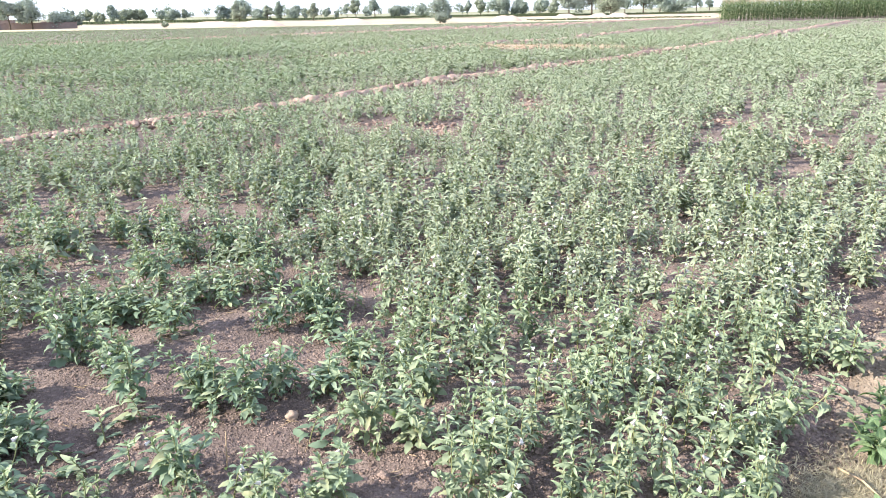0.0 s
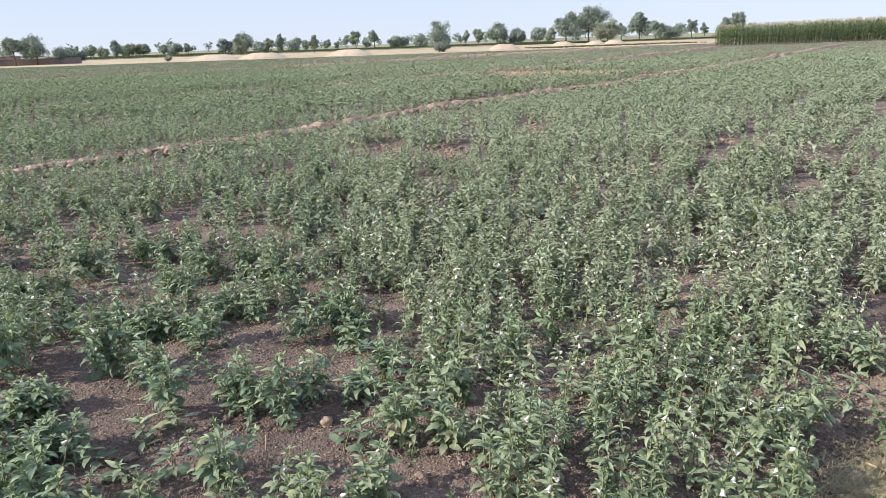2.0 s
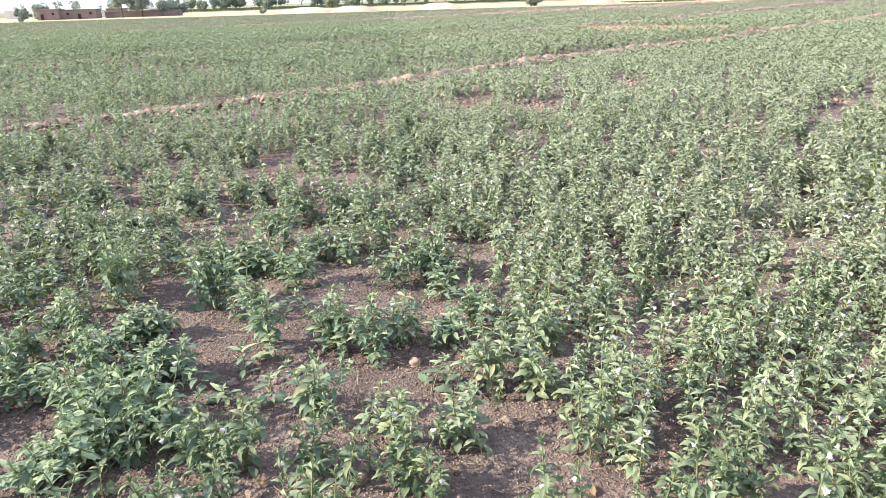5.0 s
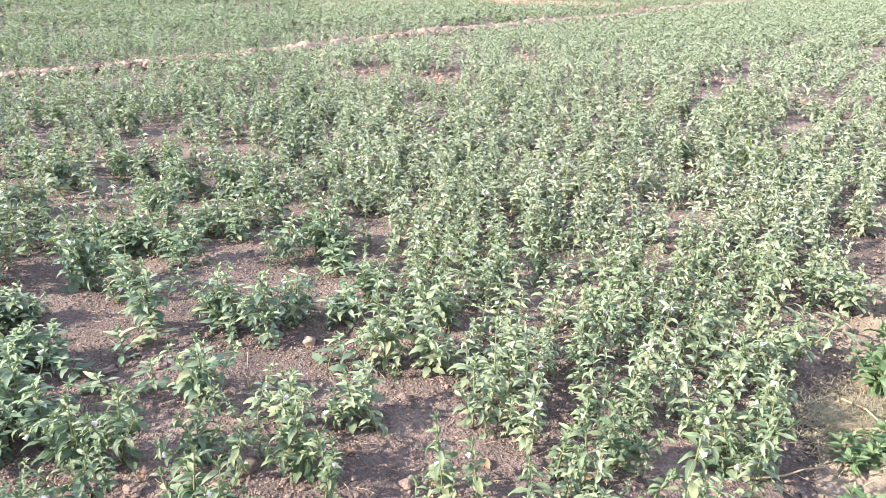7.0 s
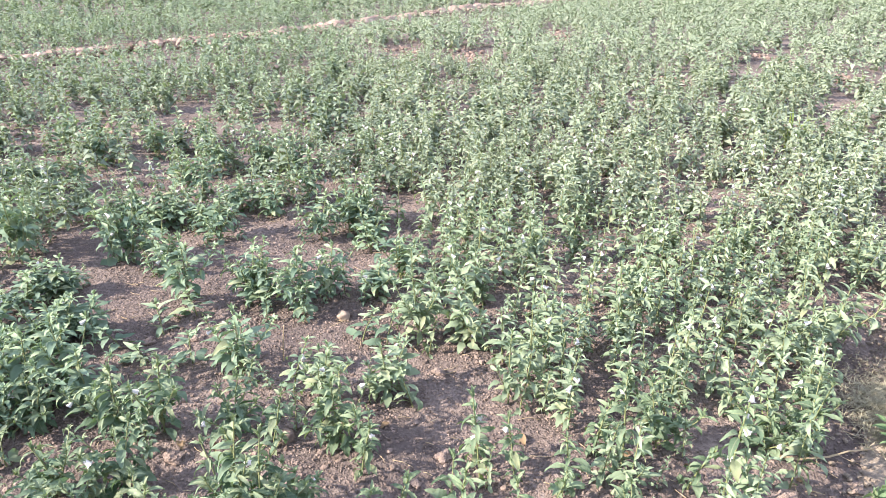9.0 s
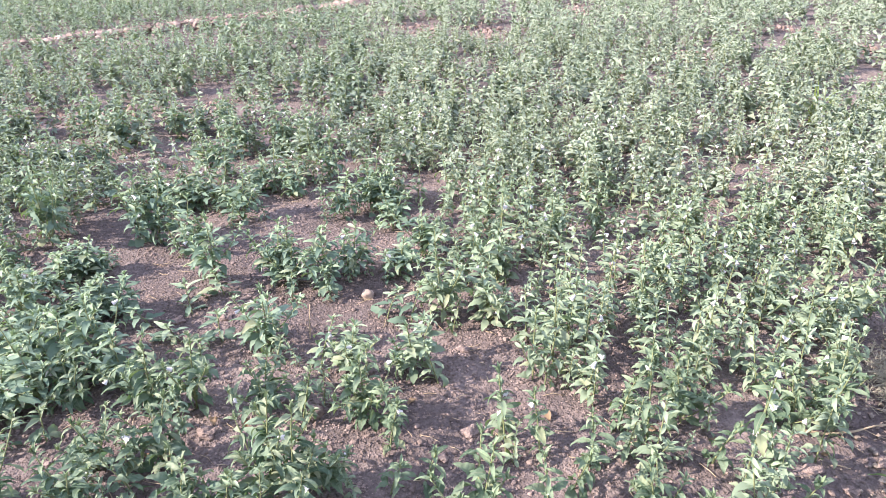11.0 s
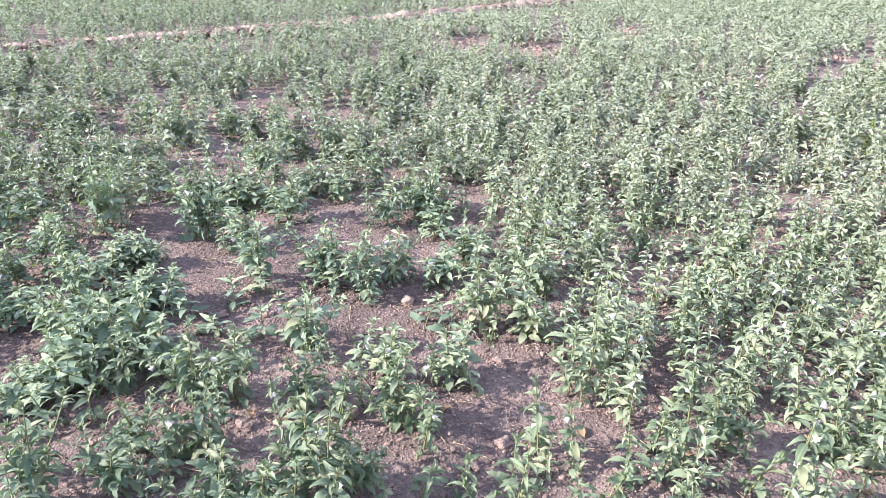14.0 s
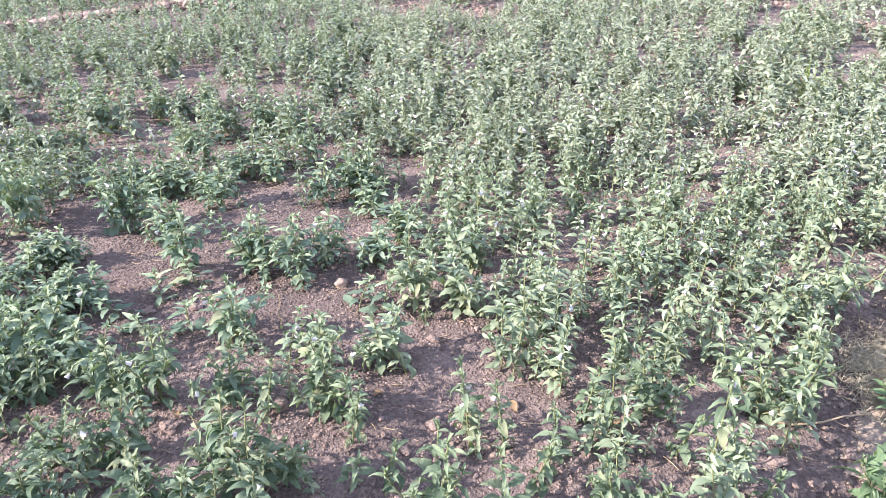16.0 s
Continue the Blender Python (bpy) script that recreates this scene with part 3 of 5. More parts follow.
def crop_mesh(templates, x, y, size, seed, leaf, young, lean=0.12):
    """Many plants joined into one mesh."""
    rng = np.random.RandomState(seed)
    z = relief(x, y)
    pick = rng.randint(0, len(templates), len(x))
    vs, fs, ms, n = [], [], [], 0
    for k, (v, f, i) in enumerate(templates):
        at = np.nonzero(pick == k)[0]
        if not len(at):
            continue
        a = rng.uniform(0, 2 * np.pi, len(at))
        s = size[at]
        wide = s * rng.uniform(0.92, 1.2, len(at))
        c, d = np.cos(a)[:, None], np.sin(a)[:, None]
        lx, ly = rng.normal(0, lean, len(at))[:, None], rng.normal(0, lean, len(at))[:, None]
        px = (v[None, :, 0] * c - v[None, :, 1] * d) * wide[:, None] + v[None, :, 2] * s[:, None] * lx + x[at][:, None]
        py = (v[None, :, 0] * d + v[None, :, 1] * c) * wide[:, None] + v[None, :, 2] * s[:, None] * ly + y[at][:, None]
        pz = v[None, :, 2] * s[:, None] + z[at][:, None]
        vs.append(np.stack([px, py, pz], -1).reshape(-1, 3))
        fs.append((f[None] + (np.arange(len(at)) * len(v))[:, None, None] + n).reshape(-1, 3))
        ms.append(np.tile(i, len(at)))
        n += len(at) * len(v)
    return np_mesh("sesame_crop", np.concatenate(vs), np.concatenate(fs), [leaf, young, STEM, PETAL], np.concatenate(ms))


FORMS = ["tall", "flowering", "bushy", "flowering", "tall", "tall", "flowering", "tall", "flowering"]
GROWN = [growth(100 + k, form) for k, form in enumerate(FORMS)]


# plants set one by one: x, y, height, width
PLANTS_NEAR = [
    (-1.20, 1.54, 0.18, 0.21), (-1.18, 1.37, 0.21, 0.18), (-1.02, 1.55, 0.23, 0.17), (-1.04, 1.43, 0.18, 0.16), (-1.16, 1.82, 0.25, 0.20), (-1.01, 1.81, 0.29, 0.22),
    (-0.66, 1.43, 0.35, 0.20), (-0.75, 1.33, 0.19, 0.16), (-0.58, 1.39, 0.32, 0.18), (-0.88, 1.34, 0.21, 0.19), (-0.52, 1.47, 0.18, 0.12), (-0.79, 1.83, 0.22, 0.21),
    (-0.65, 1.75, 0.21, 0.13), (-1.54, 1.99, 0.24, 0.23), (-1.41, 2.00, 0.29, 0.22), (-1.42, 1.81, 0.17, 0.19), (-1.52, 1.81, 0.23, 0.17), (-0.87, 2.17, 0.28, 0.26), (-1.26, 2.42, 0.13, 0.14), (-1.17, 2.55, 0.12, 0.13),
    (-1.08, 2.24, 0.15, 0.18), (-1.24, 2.23, 0.09, 0.14), (-1.37, 2.29, 0.10, 0.14), (-0.66, 2.07, 0.21, 0.14), (-0.54, 2.02, 0.23, 0.14)]
PLANTS_MIDDLE = [
    (-0.45, 1.77, 0.22, 0.24), (-0.35, 1.74, 0.18, 0.16), (-0.36, 1.64, 0.18, 0.16), (-0.32, 2.05, 0.24, 0.18), (-0.23, 2.00, 0.15, 0.14), (-0.34, 1.48, 0.14, 0.15),
    (-0.25, 1.52, 0.12, 0.10), (-0.10, 1.35, 0.31, 0.19), (0.09, 1.35, 0.26, 0.22), (0.21, 1.33, 0.19, 0.14), (-0.01, 1.66, 0.27, 0.19), (0.09, 1.64, 0.23, 0.16),
    (0.24, 1.61, 0.20, 0.16), (0.17, 1.52, 0.14, 0.15), (0.37, 1.37, 0.21, 0.18), (0.49, 1.35, 0.12, 0.12), (0.75, 1.45, 0.11, 0.16), (0.57, 1.59, 0.18, 0.16),
    (0.66, 1.56, 0.42, 0.22), (0.40, 1.66, 0.32, 0.14), (0.53, 1.76, 0.23, 0.15), (0.34, 1.76, 0.19, 0.15), (1.00, 1.82, 0.29, 0.18), (0.88, 1.80, 0.21, 0.16)]
PLANTS_BACK = [
    (-1.83, 2.66, 0.19, 0.23), (-2.14, 2.95, 0.41, 0.28), (-1.90, 2.56, 0.17, 0.22), (-1.59, 2.28, 0.21, 0.22), (-1.55, 2.39, 0.17, 0.18), (-2.56, 4.24, 0.23, 0.29),
    (-1.76, 3.05, 0.34, 0.24), (-1.67, 3.07, 0.37, 0.24), (-2.07, 3.47, 0.16, 0.21), (-1.48, 2.98, 0.27, 0.23), (-1.24, 2.66, 0.30, 0.23), (-1.33, 3.33, 0.26, 0.22),
    (-1.69, 3.67, 0.18, 0.24), (-1.78, 3.50, 0.21, 0.24), (-0.98, 2.69, 0.29, 0.21), (-0.91, 2.65, 0.21, 0.18), (-1.64, 4.00, 0.30, 0.29), (-1.14, 3.66, 0.23, 0.23)]
PLANTS_RISE = [
    (-0.74, 2.61, 0.28, 0.20), (-0.65, 2.77, 0.24, 0.20), (-0.46, 2.41, 0.14, 0.18), (-0.36, 2.37, 0.16, 0.16), (-0.44, 2.74, 0.19, 0.18), (-0.23, 2.40, 0.32, 0.22),
    (-0.35, 2.91, 0.27, 0.18), (-0.53, 3.29, 0.26, 0.23), (-0.67, 3.48, 0.25, 0.22), (-0.81, 3.39, 0.25, 0.21), (-0.16, 3.50, 0.22, 0.21), (0.09, 2.26, 0.23, 0.17),
    (-0.05, 2.36, 0.25, 0.18), (0.17, 2.07, 0.36, 0.16), (0.27, 2.04, 0.25, 0.16), (0.08, 2.79, 0.25, 0.18), (0.32, 2.86, 0.20, 0.16), (0.58, 3.02, 0.25, 0.17),
    (1.89, 2.86, 0.24, 0.25), (1.62, 2.57, 0.15, 0.17), (1.92, 2.98, 0.21, 0.19), (-1.38, 1.33, 0.31, 0.25), (-1.71, 1.69, 0.13, 0.16), (-1.62, 1.76, 0.17, 0.18)]
PLANTS_LEFT = [
    (-2.61, 2.87, 0.26, 0.30), (-2.23, 2.60, 0.26, 0.30), (-1.83, 2.26, 0.33, 0.26), (-2.04, 2.17, 0.18, 0.21), (-1.81, 2.08, 0.22, 0.22), (-2.25, 3.13, 0.35, 0.27),
    (-2.70, 3.17, 0.25, 0.29), (-2.99, 3.96, 0.29, 0.29), (-3.06, 3.43, 0.20, 0.27), (-1.82, 2.70, 0.17, 0.20), (-2.82, 4.02, 0.26, 0.25), (-1.66, 2.28, 0.20, 0.20),
    (-1.70, 2.05, 0.24, 0.22), (-1.95, 2.40, 0.26, 0.24), (-1.62, 1.90, 0.26, 0.22), (-1.30, 1.92, 0.22, 0.20), (-1.55, 1.62, 0.16, 0.18),
    (-1.68, 1.72, 0.17, 0.18), (-1.43, 1.66, 0.14, 0.18), (-2.20, 2.03, 0.19, 0.22), (-1.86, 1.60, 0.15, 0.20)]
PLANTS_FILL = [
    (-1.74, 3.97, 0.27, 0.41), (-1.69, 4.43, 0.31, 0.36), (-1.41, 4.46, 0.33, 0.36), (-2.14, 4.2, 0.16, 0.24), (-1.24, 4.53, 0.31, 0.28), (-0.97, 3.89, 0.3, 0.28), (-2.6, 4.69, 0.3, 0.36), (-2.3, 4.86, 0.3, 0.32), (-2.96, 4.93, 0.33, 0.39), (-2.02, 5.06, 0.3, 0.37), (-2.66, 4.1, 0.21, 0.29), (-0.67, 3.58, 0.31, 0.32), (-1.33, 3.74, 0.21, 0.28), (-1.93, 3.57, 0.18, 0.39), (-2.19, 3.48, 0.15, 0.28), (-1.68, 3.53, 0.21, 0.31), (-1.47, 3.49, 0.18, 0.3)]
PLANTS_WEED = [(1.10, 1.46, 0.25, 0.24), (0.97, 1.35, 0.15, 0.17), (1.67, 2.28, 0.20, 0.21), (1.84, 2.40, 0.26, 0.22), (2.08, 2.68, 0.22, 0.24), (1.35, 1.84, 0.10, 0.18),
               (1.46, 1.87, 0.09, 0.14), (1.98, 2.52, 0.22, 0.2), (2.2, 2.9, 0.24, 0.22), (1.76, 2.22, 0.16, 0.2)]

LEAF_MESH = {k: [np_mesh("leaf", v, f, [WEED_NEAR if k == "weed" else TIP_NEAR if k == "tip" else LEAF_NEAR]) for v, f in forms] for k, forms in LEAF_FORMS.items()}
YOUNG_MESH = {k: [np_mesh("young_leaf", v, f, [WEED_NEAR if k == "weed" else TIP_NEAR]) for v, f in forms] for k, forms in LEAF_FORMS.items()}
SHADED_GREEN_MESH = {k: [np_mesh("leaf", v, f, [LEAF_SHADED_GREEN]) for v, f in forms] for k, forms in LEAF_FORMS.items()}
SHADED_GREEN_YOUNG = {k: [np_mesh("young_leaf", v, f, [TIP_SHADED_GREEN]) for v, f in forms] for k, forms in LEAF_FORMS.items()}
FLOWER_MESH = np_mesh("flower", BELL_V, BELL_F, [PETAL])


def tall_of(g):
    return max(max(p[2] for p in pts) for pts, _ in g["stems"]) + 0.02


def wide_of(g):
    return 2 * np.percentile([math.hypot(o[0], o[1]) + 0.65 * math.cos(p) * l for o, _, p, _, l, _, _ in g["leaves"]], 88)


STEM_MESH = {}


def width_scale(width, sz, key, g):
    """How far to stretch a grown form sideways to a wanted width."""
    return min(1.28 if key[0] == "bushy" else 1.2, 0.3 * sz + 0.95 * width / wide_of(g))


def stem_mesh(key, g):
    if key not in STEM_MESH:
        m = Mesh()
        for pts, r in g["stems"]:
            m.add(*tube(pts, [r * (1 - 0.55 * k / (len(pts) - 1)) for k in range(len(pts))], 5))
        v, f, _ = m.arrays()
        STEM_MESH[key] = np_mesh("stem", v, f, [STEM])
    return STEM_MESH[key]


def one_stem(key, g, k):
    if (key, k) not in STEM_MESH:
        pts, r = g["stems"][k]
        STEM_MESH[key, k] = np_mesh("stem", *tube(pts, [r * (1 - 0.55 * j / (len(pts) - 1)) for j in range(len(pts))], 5), [STEM])
    return STEM_MESH[key, k]


CALYX_MESH = np_mesh("calyx", *tube([(-0.12, 0, 0), (0.1, 0, 0), (0.3, 0, 0)], [0.1, 0.17, 0.23], 6), [TIP_NEAR])


def is_shaded_green(x, y):
    """The greener plants of the thin stand on the one side of the field, their shaded look also put into the colour;
    the rest are paler.
    """
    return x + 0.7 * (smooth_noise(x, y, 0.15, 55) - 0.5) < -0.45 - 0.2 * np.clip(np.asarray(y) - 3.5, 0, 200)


def full_plant(x, y, height, width, key, g, turn, label, group):
    """A plant with every leaf and flower a part."""
    m = Matrix.Translation((x, y, float(relief(np.array(x), np.array(y))))) @ Matrix.Rotation(turn, 4, "Z")
    weed = key[0] == "weed"
    p = thing("weed_plant" if weed else "sesame_plant", m, label, "plant", group)
    sz = height / tall_of(g)
    sx = width_scale(width, sz, key, g)
    for k in range(len(g["stems"])):
        part("branch" if k else "stem", one_stem(key, g, k), STEM, p, "", Matrix.Diagonal((sx, sx, sz, 1)))
    for o, az, pitch, roll, length, kind, tip in g["leaves"]:
        s = min(0.10 if weed else 0.086, length * min(1.12, max(0.72, 0.5 * sx + 0.5 * sz)))
        mm = Matrix.Translation((o[0] * sx, o[1] * sx, o[2] * sz)) @ Matrix(rot(az, pitch, roll)).to_4x4() @ Matrix.Diagonal((s, s, s, 1))
        kit = (YOUNG_MESH if tip else LEAF_MESH) if weed or not is_shaded_green(x, y) else (SHADED_GREEN_YOUNG if tip else SHADED_GREEN_MESH)
        part("leaf", kit[kind][int(az * 97 + length * 9000) % 3], None, p, "", mm)
    for o, az, pitch, s in g["flowers"]:
        bell = part("flower", FLOWER_MESH, None, p, "white bell flower", Matrix.Translation((o[0] * sx, o[1] * sx, o[2] * sz)) @ Matrix(rot(az, pitch)).to_4x4() @ Matrix.Diagonal((s, s, s, 1)))
        part("calyx", CALYX_MESH, None, bell, "small green cup holding the flower")
    return p


def foliage_set(g, leaf, young):
    """All leaves of a plant in one mesh."""
    m = Mesh()
    for o, az, pitch, roll, length, kind, tip in g["leaves"]:
        v, f = LEAF_FORMS[kind][int(az * 97 + length * 9000) % 3]
        m.add(v @ rot(az, pitch, roll).T * length + np.array(o), f, 1 if tip else 0)
    v, f, i = m.arrays()
    return np_mesh("foliage", v, f, [leaf, young], i)


FOLIAGE = {}


def joined_plant(x, y, sx, sz, key, g, turn, lean, label, host=None):
    """A plant whose leaves are one mesh."""
    shaded_green = bool(is_shaded_green(x, y))
    if (key, shaded_green) not in FOLIAGE:
        FOLIAGE[key, shaded_green] = foliage_set(g, *((SHADED_GREEN_JOINED, SHADED_GREEN_JOINED_TIP) if shaded_green else (LEAF_MID, TIP_MID)))
    z = float(relief(np.array(x), np.array(y)))
    stand = Matrix.Translation((x, y, z)) @ Matrix.Rotation(turn, 4, "Z") @ pose(0, 0, 0, lean[0], lean[1], 0)
    p = host or thing("sesame_plant", stand, label, "plant", "sesame plants of the field")
    place = host.matrix_basis.inverted() @ stand if host else Matrix.Identity(4)      # a side shoot belongs to its plant
    size = place @ Matrix.Diagonal((sx, sx, sz, 1))
    part("stem", stem_mesh(key, g), STEM, p, "", size)
    part("foliage", FOLIAGE[key, shaded_green], None, p, "", size)
    for o, az, pitch, s in g["flowers"]:
        part("flower", FLOWER_MESH, None, p, "white bell flower", place @ Matrix.Translation((o[0] * sx, o[1] * sx, o[2] * sz)) @ Matrix(rot(az, pitch)).to_4x4() @ Matrix.Diagonal((s, s, s, 1)))
    return p


def set_plants():
    rng = random.Random(5)
    near = {form: [growth(hash_seed, form) for hash_seed in range(300, 304)] for form in ("tall", "flowering", "bushy", "small", "weed", "spire")}
    words = {"tall": "upright grey-green sesame plant rooted in dry soil", "flowering": "sesame plant with white bell flowers in dry soil",
             "bushy": "bushy grey-green sesame plant rooted in dry soil", "small": "small broad-leaved sesame seedling in bare soil",
             "spire": "tall open sesame plant with white flowers on top",
             "weed": "bright green broad-leaved weed beside the trodden path"}
    for x, y, h, w in PLANTS_NEAR + PLANTS_MIDDLE + PLANTS_BACK + PLANTS_RISE + PLANTS_LEFT + PLANTS_FILL:
        if h < 0.165:
            form = "small"
        elif h > 0.36 and x > -0.3:
            form = "spire"
        elif x > -0.3:
            form = rng.choice(["flowering", "tall", "flowering", "bushy"])
        else:
            form = "bushy" if w >= 0.18 else rng.choice(["tall", "bushy", "flowering"])
        k = rng.randrange(4)
        g = near[form][k]
        if y < 1.9 and x > -1.45:
            p = full_plant(x, y, h * 1.1, w * 1.32, (form, k), g, rng.uniform(0, 6.28), words[form], "sesame plants of the field")
        else:
            sz = h * 1.1 / tall_of(g)
            p = joined_plant(x, y, width_scale(w * (1.28 if x < -0.3 else 1.15), sz, (form, k), g), sz, (form, k), g, rng.uniform(0, 6.28), (0, 0), words[form])
        for again in range(2):
            if h < 0.17 or rng.random() > ((0.7, 0.4) if x > -0.4 else (0.9, 0.6) if x > -1.5 else (0.45, 0.15))[again]:
                continue
            a, d = rng.uniform(0, 6.28), rng.uniform(0.07, 0.12)
            if blocked(np.array([x + d * math.cos(a)]), np.array([y + d * math.sin(a)]))[0]:
                continue
            mate = near["tall"][k]
            sz = min(0.9, h * rng.uniform(0.6, 0.85) / tall_of(mate))
            joined_plant(x + d * math.cos(a), y + d * math.sin(a), sz * 1.1, sz, ("tall", k), mate, rng.uniform(0, 6.28), (rng.uniform(-9, 9), rng.uniform(-9, 9)), words["tall"], p)
    for x, y, h, w in PLANTS_WEED:
        k = rng.randrange(4)
        full_plant(x, y, h, w, ("weed", k), near["weed"][k], rng.uniform(0, 6.28), words["weed"], "weeds beside the path")


set_plants()


def stand_of_plants():
    """The stand behind the single plants: the nearest as things, the rest joined."""
    x, y = scatter(1.2, 5.0, 0.124, radians(53), 31)
    order = np.argsort(np.hypot(x, y - 0.1))
    x, y = x[order], y[order]
    rng = random.Random(9)
    single = 200
    for k in range(single):
        q = rng.randrange(len(GROWN))
        s = rng.uniform(0.7, 1.12)
        joined_plant(x[k], y[k], s * 1.08, s, ("grown", q), GROWN[q], rng.uniform(0, 6.28), (rng.uniform(-7, 7), rng.uniform(-7, 7)), "grey-green sesame plant in the dense stand")
    x, y = x[single:], y[single:]
    rs = np.random.RandomState(3)

    def crop(x, y, shapes, keep, grow, sides, tips, seed, low, high, lay=1.0):
        t = [plant_arrays(g, shapes, keep, grow, sides, tips, lay) for g in GROWN]
        # Every third far leaf takes the pale tip tone to brighten the distance.
        if seed in (2, 3, 4, 5):
            t = [(v, f, np.where(np.arange(len(i)) // (4 if seed == 2 else 1) % 3 == 0, 1, i)) for v, f, i in t]
        near = np.minimum(line_distance(x, y, BUND_LINE), line_distance(x, y, UPPER_LINE))
        size = rs.uniform(low, high, len(x)) * np.clip(1.7 - y / 45, 0.6, 1) * np.clip(0.55 + 0.3 * near, 0.55, 1.0)
        for bx, by, rx, ry in BARE_MIDDLE:
            size = size * np.clip(np.hypot((x - bx) / (rx + 0.15), (y - by + 0.6) / (ry + 0.7)), 0.6, 1)
        green = is_shaded_green(x, y)
        for at, leaf, young, words in ((green, SHADED_GREEN_CROP, SHADED_GREEN_CROP_TIP, "deeper green sesame stand with shade in its leaf colour"), (~green, LEAF, TIP, "dense stand of grey-green sesame plants")):
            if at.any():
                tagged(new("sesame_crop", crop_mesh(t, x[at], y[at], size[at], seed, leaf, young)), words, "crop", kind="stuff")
    crop(x, y, LEAF_LOW, 1.0, 1.0, 4, True, 1, 0.72, 1.18)
    plain = {"ovate": 0.22, "lance": 0.18, "long": 0.155, "tip": 0.13, "weed": 0.2}
    kite = {k: [(np.array([(0, 0, 0), (0.40, w, 0.12), (0.45, 0, 0.05), (0.40, -w, 0.12), (0.8, 0.05, d)]), np.array([(0, 2, 1), (0, 3, 2), (1, 2, 4), (2, 3, 4)])) for d in (-0.15, -0.4)] for k, w in plain.items()}
    flat = {k: [(np.array([(0.1, 1.3 * w, 0.06), (0.1, -1.3 * w, 0.06), (0.8, 0, d)]), np.array([(0, 1, 2)])) for d in (-0.05, -0.35)] for k, w in plain.items()}
    x, y = scatter(5.0, 9.0, 0.162, radians(45), 36)
    crop(x, y, kite, 0.95, 1.15, 3, True, 6, 0.75, 1.3, 0.95)
    x, y = scatter(9.0, 16.0, 0.19, radians(43), 32)
    crop(x, y, kite, 0.6, 1.3, 0, True, 2, 0.85, 1.35, 0.95)
    x, y = scatter(16.0, 32.0, 0.225, radians(42.5), 33)
    crop(x, y, flat, 0.7, 1.5, 0, True, 3, 0.85, 1.35, 0.95)
    x, y = scatter(32.0, 60.0, 0.29, radians(42), 34)
    crop(x, y, flat, 0.42, 2.1, 0, True, 4, 0.85, 1.3, 0.95)
    x, y = scatter(60.0, 122.0, 0.37, radians(41.5), 35)
    crop(x, y, flat, 0.24, 4.4, 0, False, 5, 0.5, 0.8, 0.8)


stand_of_plants()


# ---- earth: bunds, clods, stones, sticks, grass ----
def clod_shapes(count, seed, level=1):
    """Rough rounded lumps."""
    rng = np.random.RandomState(seed)
    out = []
    for k in range(count):
        bm = bmesh.new()
        bmesh.ops.create_icosphere(bm, subdivisions=level, radius=1.0)
        wide = rng.uniform(0.75, 1.0)
        for v in bm.verts:
            r = 1 + 0.5 * noise.noise(v.co * 1.2 + Vector((7 * k, seed, 0))) + 0.25 * noise.noise(v.co * 3.0 + Vector((0, 5 * k, seed)))
            v.co = Vector((v.co.x, v.co.y * wide, v.co.z * 0.62)) * r
        bm.verts.index_update()
        out.append((np.array([tuple(v.co) for v in bm.verts]), np.array([[v.index for v in f.verts] for f in bm.faces])))
        bm.free()
    return out


CLODS = clod_shapes(6, 4)


def strew(x, y, z, size, seed):
    """Many lumps joined into arrays."""
    rng = np.random.RandomState(seed)
    pick = rng.randint(0, len(CLODS), len(x))
    vs, fs, n = [], [], 0
    for k, (v, f) in enumerate(CLODS):
        at = np.nonzero(pick == k)[0]
        a = rng.uniform(0, 6.28, len(at))[:, None]
        s = size[at][:, None]
        px = (v[None, :, 0] * np.cos(a) - v[None, :, 1] * np.sin(a)) * s + x[at][:, None]
        py = (v[None, :, 0] * np.sin(a) + v[None, :, 1] * np.cos(a)) * s + y[at][:, None]
        pz = v[None, :, 2] * s + z[at][:, None]
        vs.append(np.stack([px, py, pz], -1).reshape(-1, 3))
        fs.append((f[None] + (np.arange(len(at)) * len(v))[:, None, None] + n).reshape(-1, 3))
        n += len(at) * len(v)
    return np.concatenate(vs), np.concatenate(fs)


def grain_arrays(x, y, z, size, seed):
    """Tiny angular grains of eight faces."""
    rng = np.random.RandomState(seed)
    base = np.array([(1, 0, 0), (0, 1, 0), (-1, 0, 0), (0, -1, 0), (0, 0, 0.7), (0, 0, -0.6)])
    face = np.array([(0, 1, 4), (1, 2, 4), (2, 3, 4), (3, 0, 4), (1, 0, 5), (2, 1, 5), (3, 2, 5), (0, 3, 5)])
    n = len(x)
    v = (base[None] * rng.uniform(0.7, 1.2, (n, 6, 1)) + rng.uniform(-0.15, 0.15, (n, 6, 3))) * size[:, None, None]
    v += np.stack([x, y, z], -1)[:, None]
    return v.reshape(-1, 3), (face[None] + (np.arange(n) * 6)[:, None, None]).reshape(-1, 3)


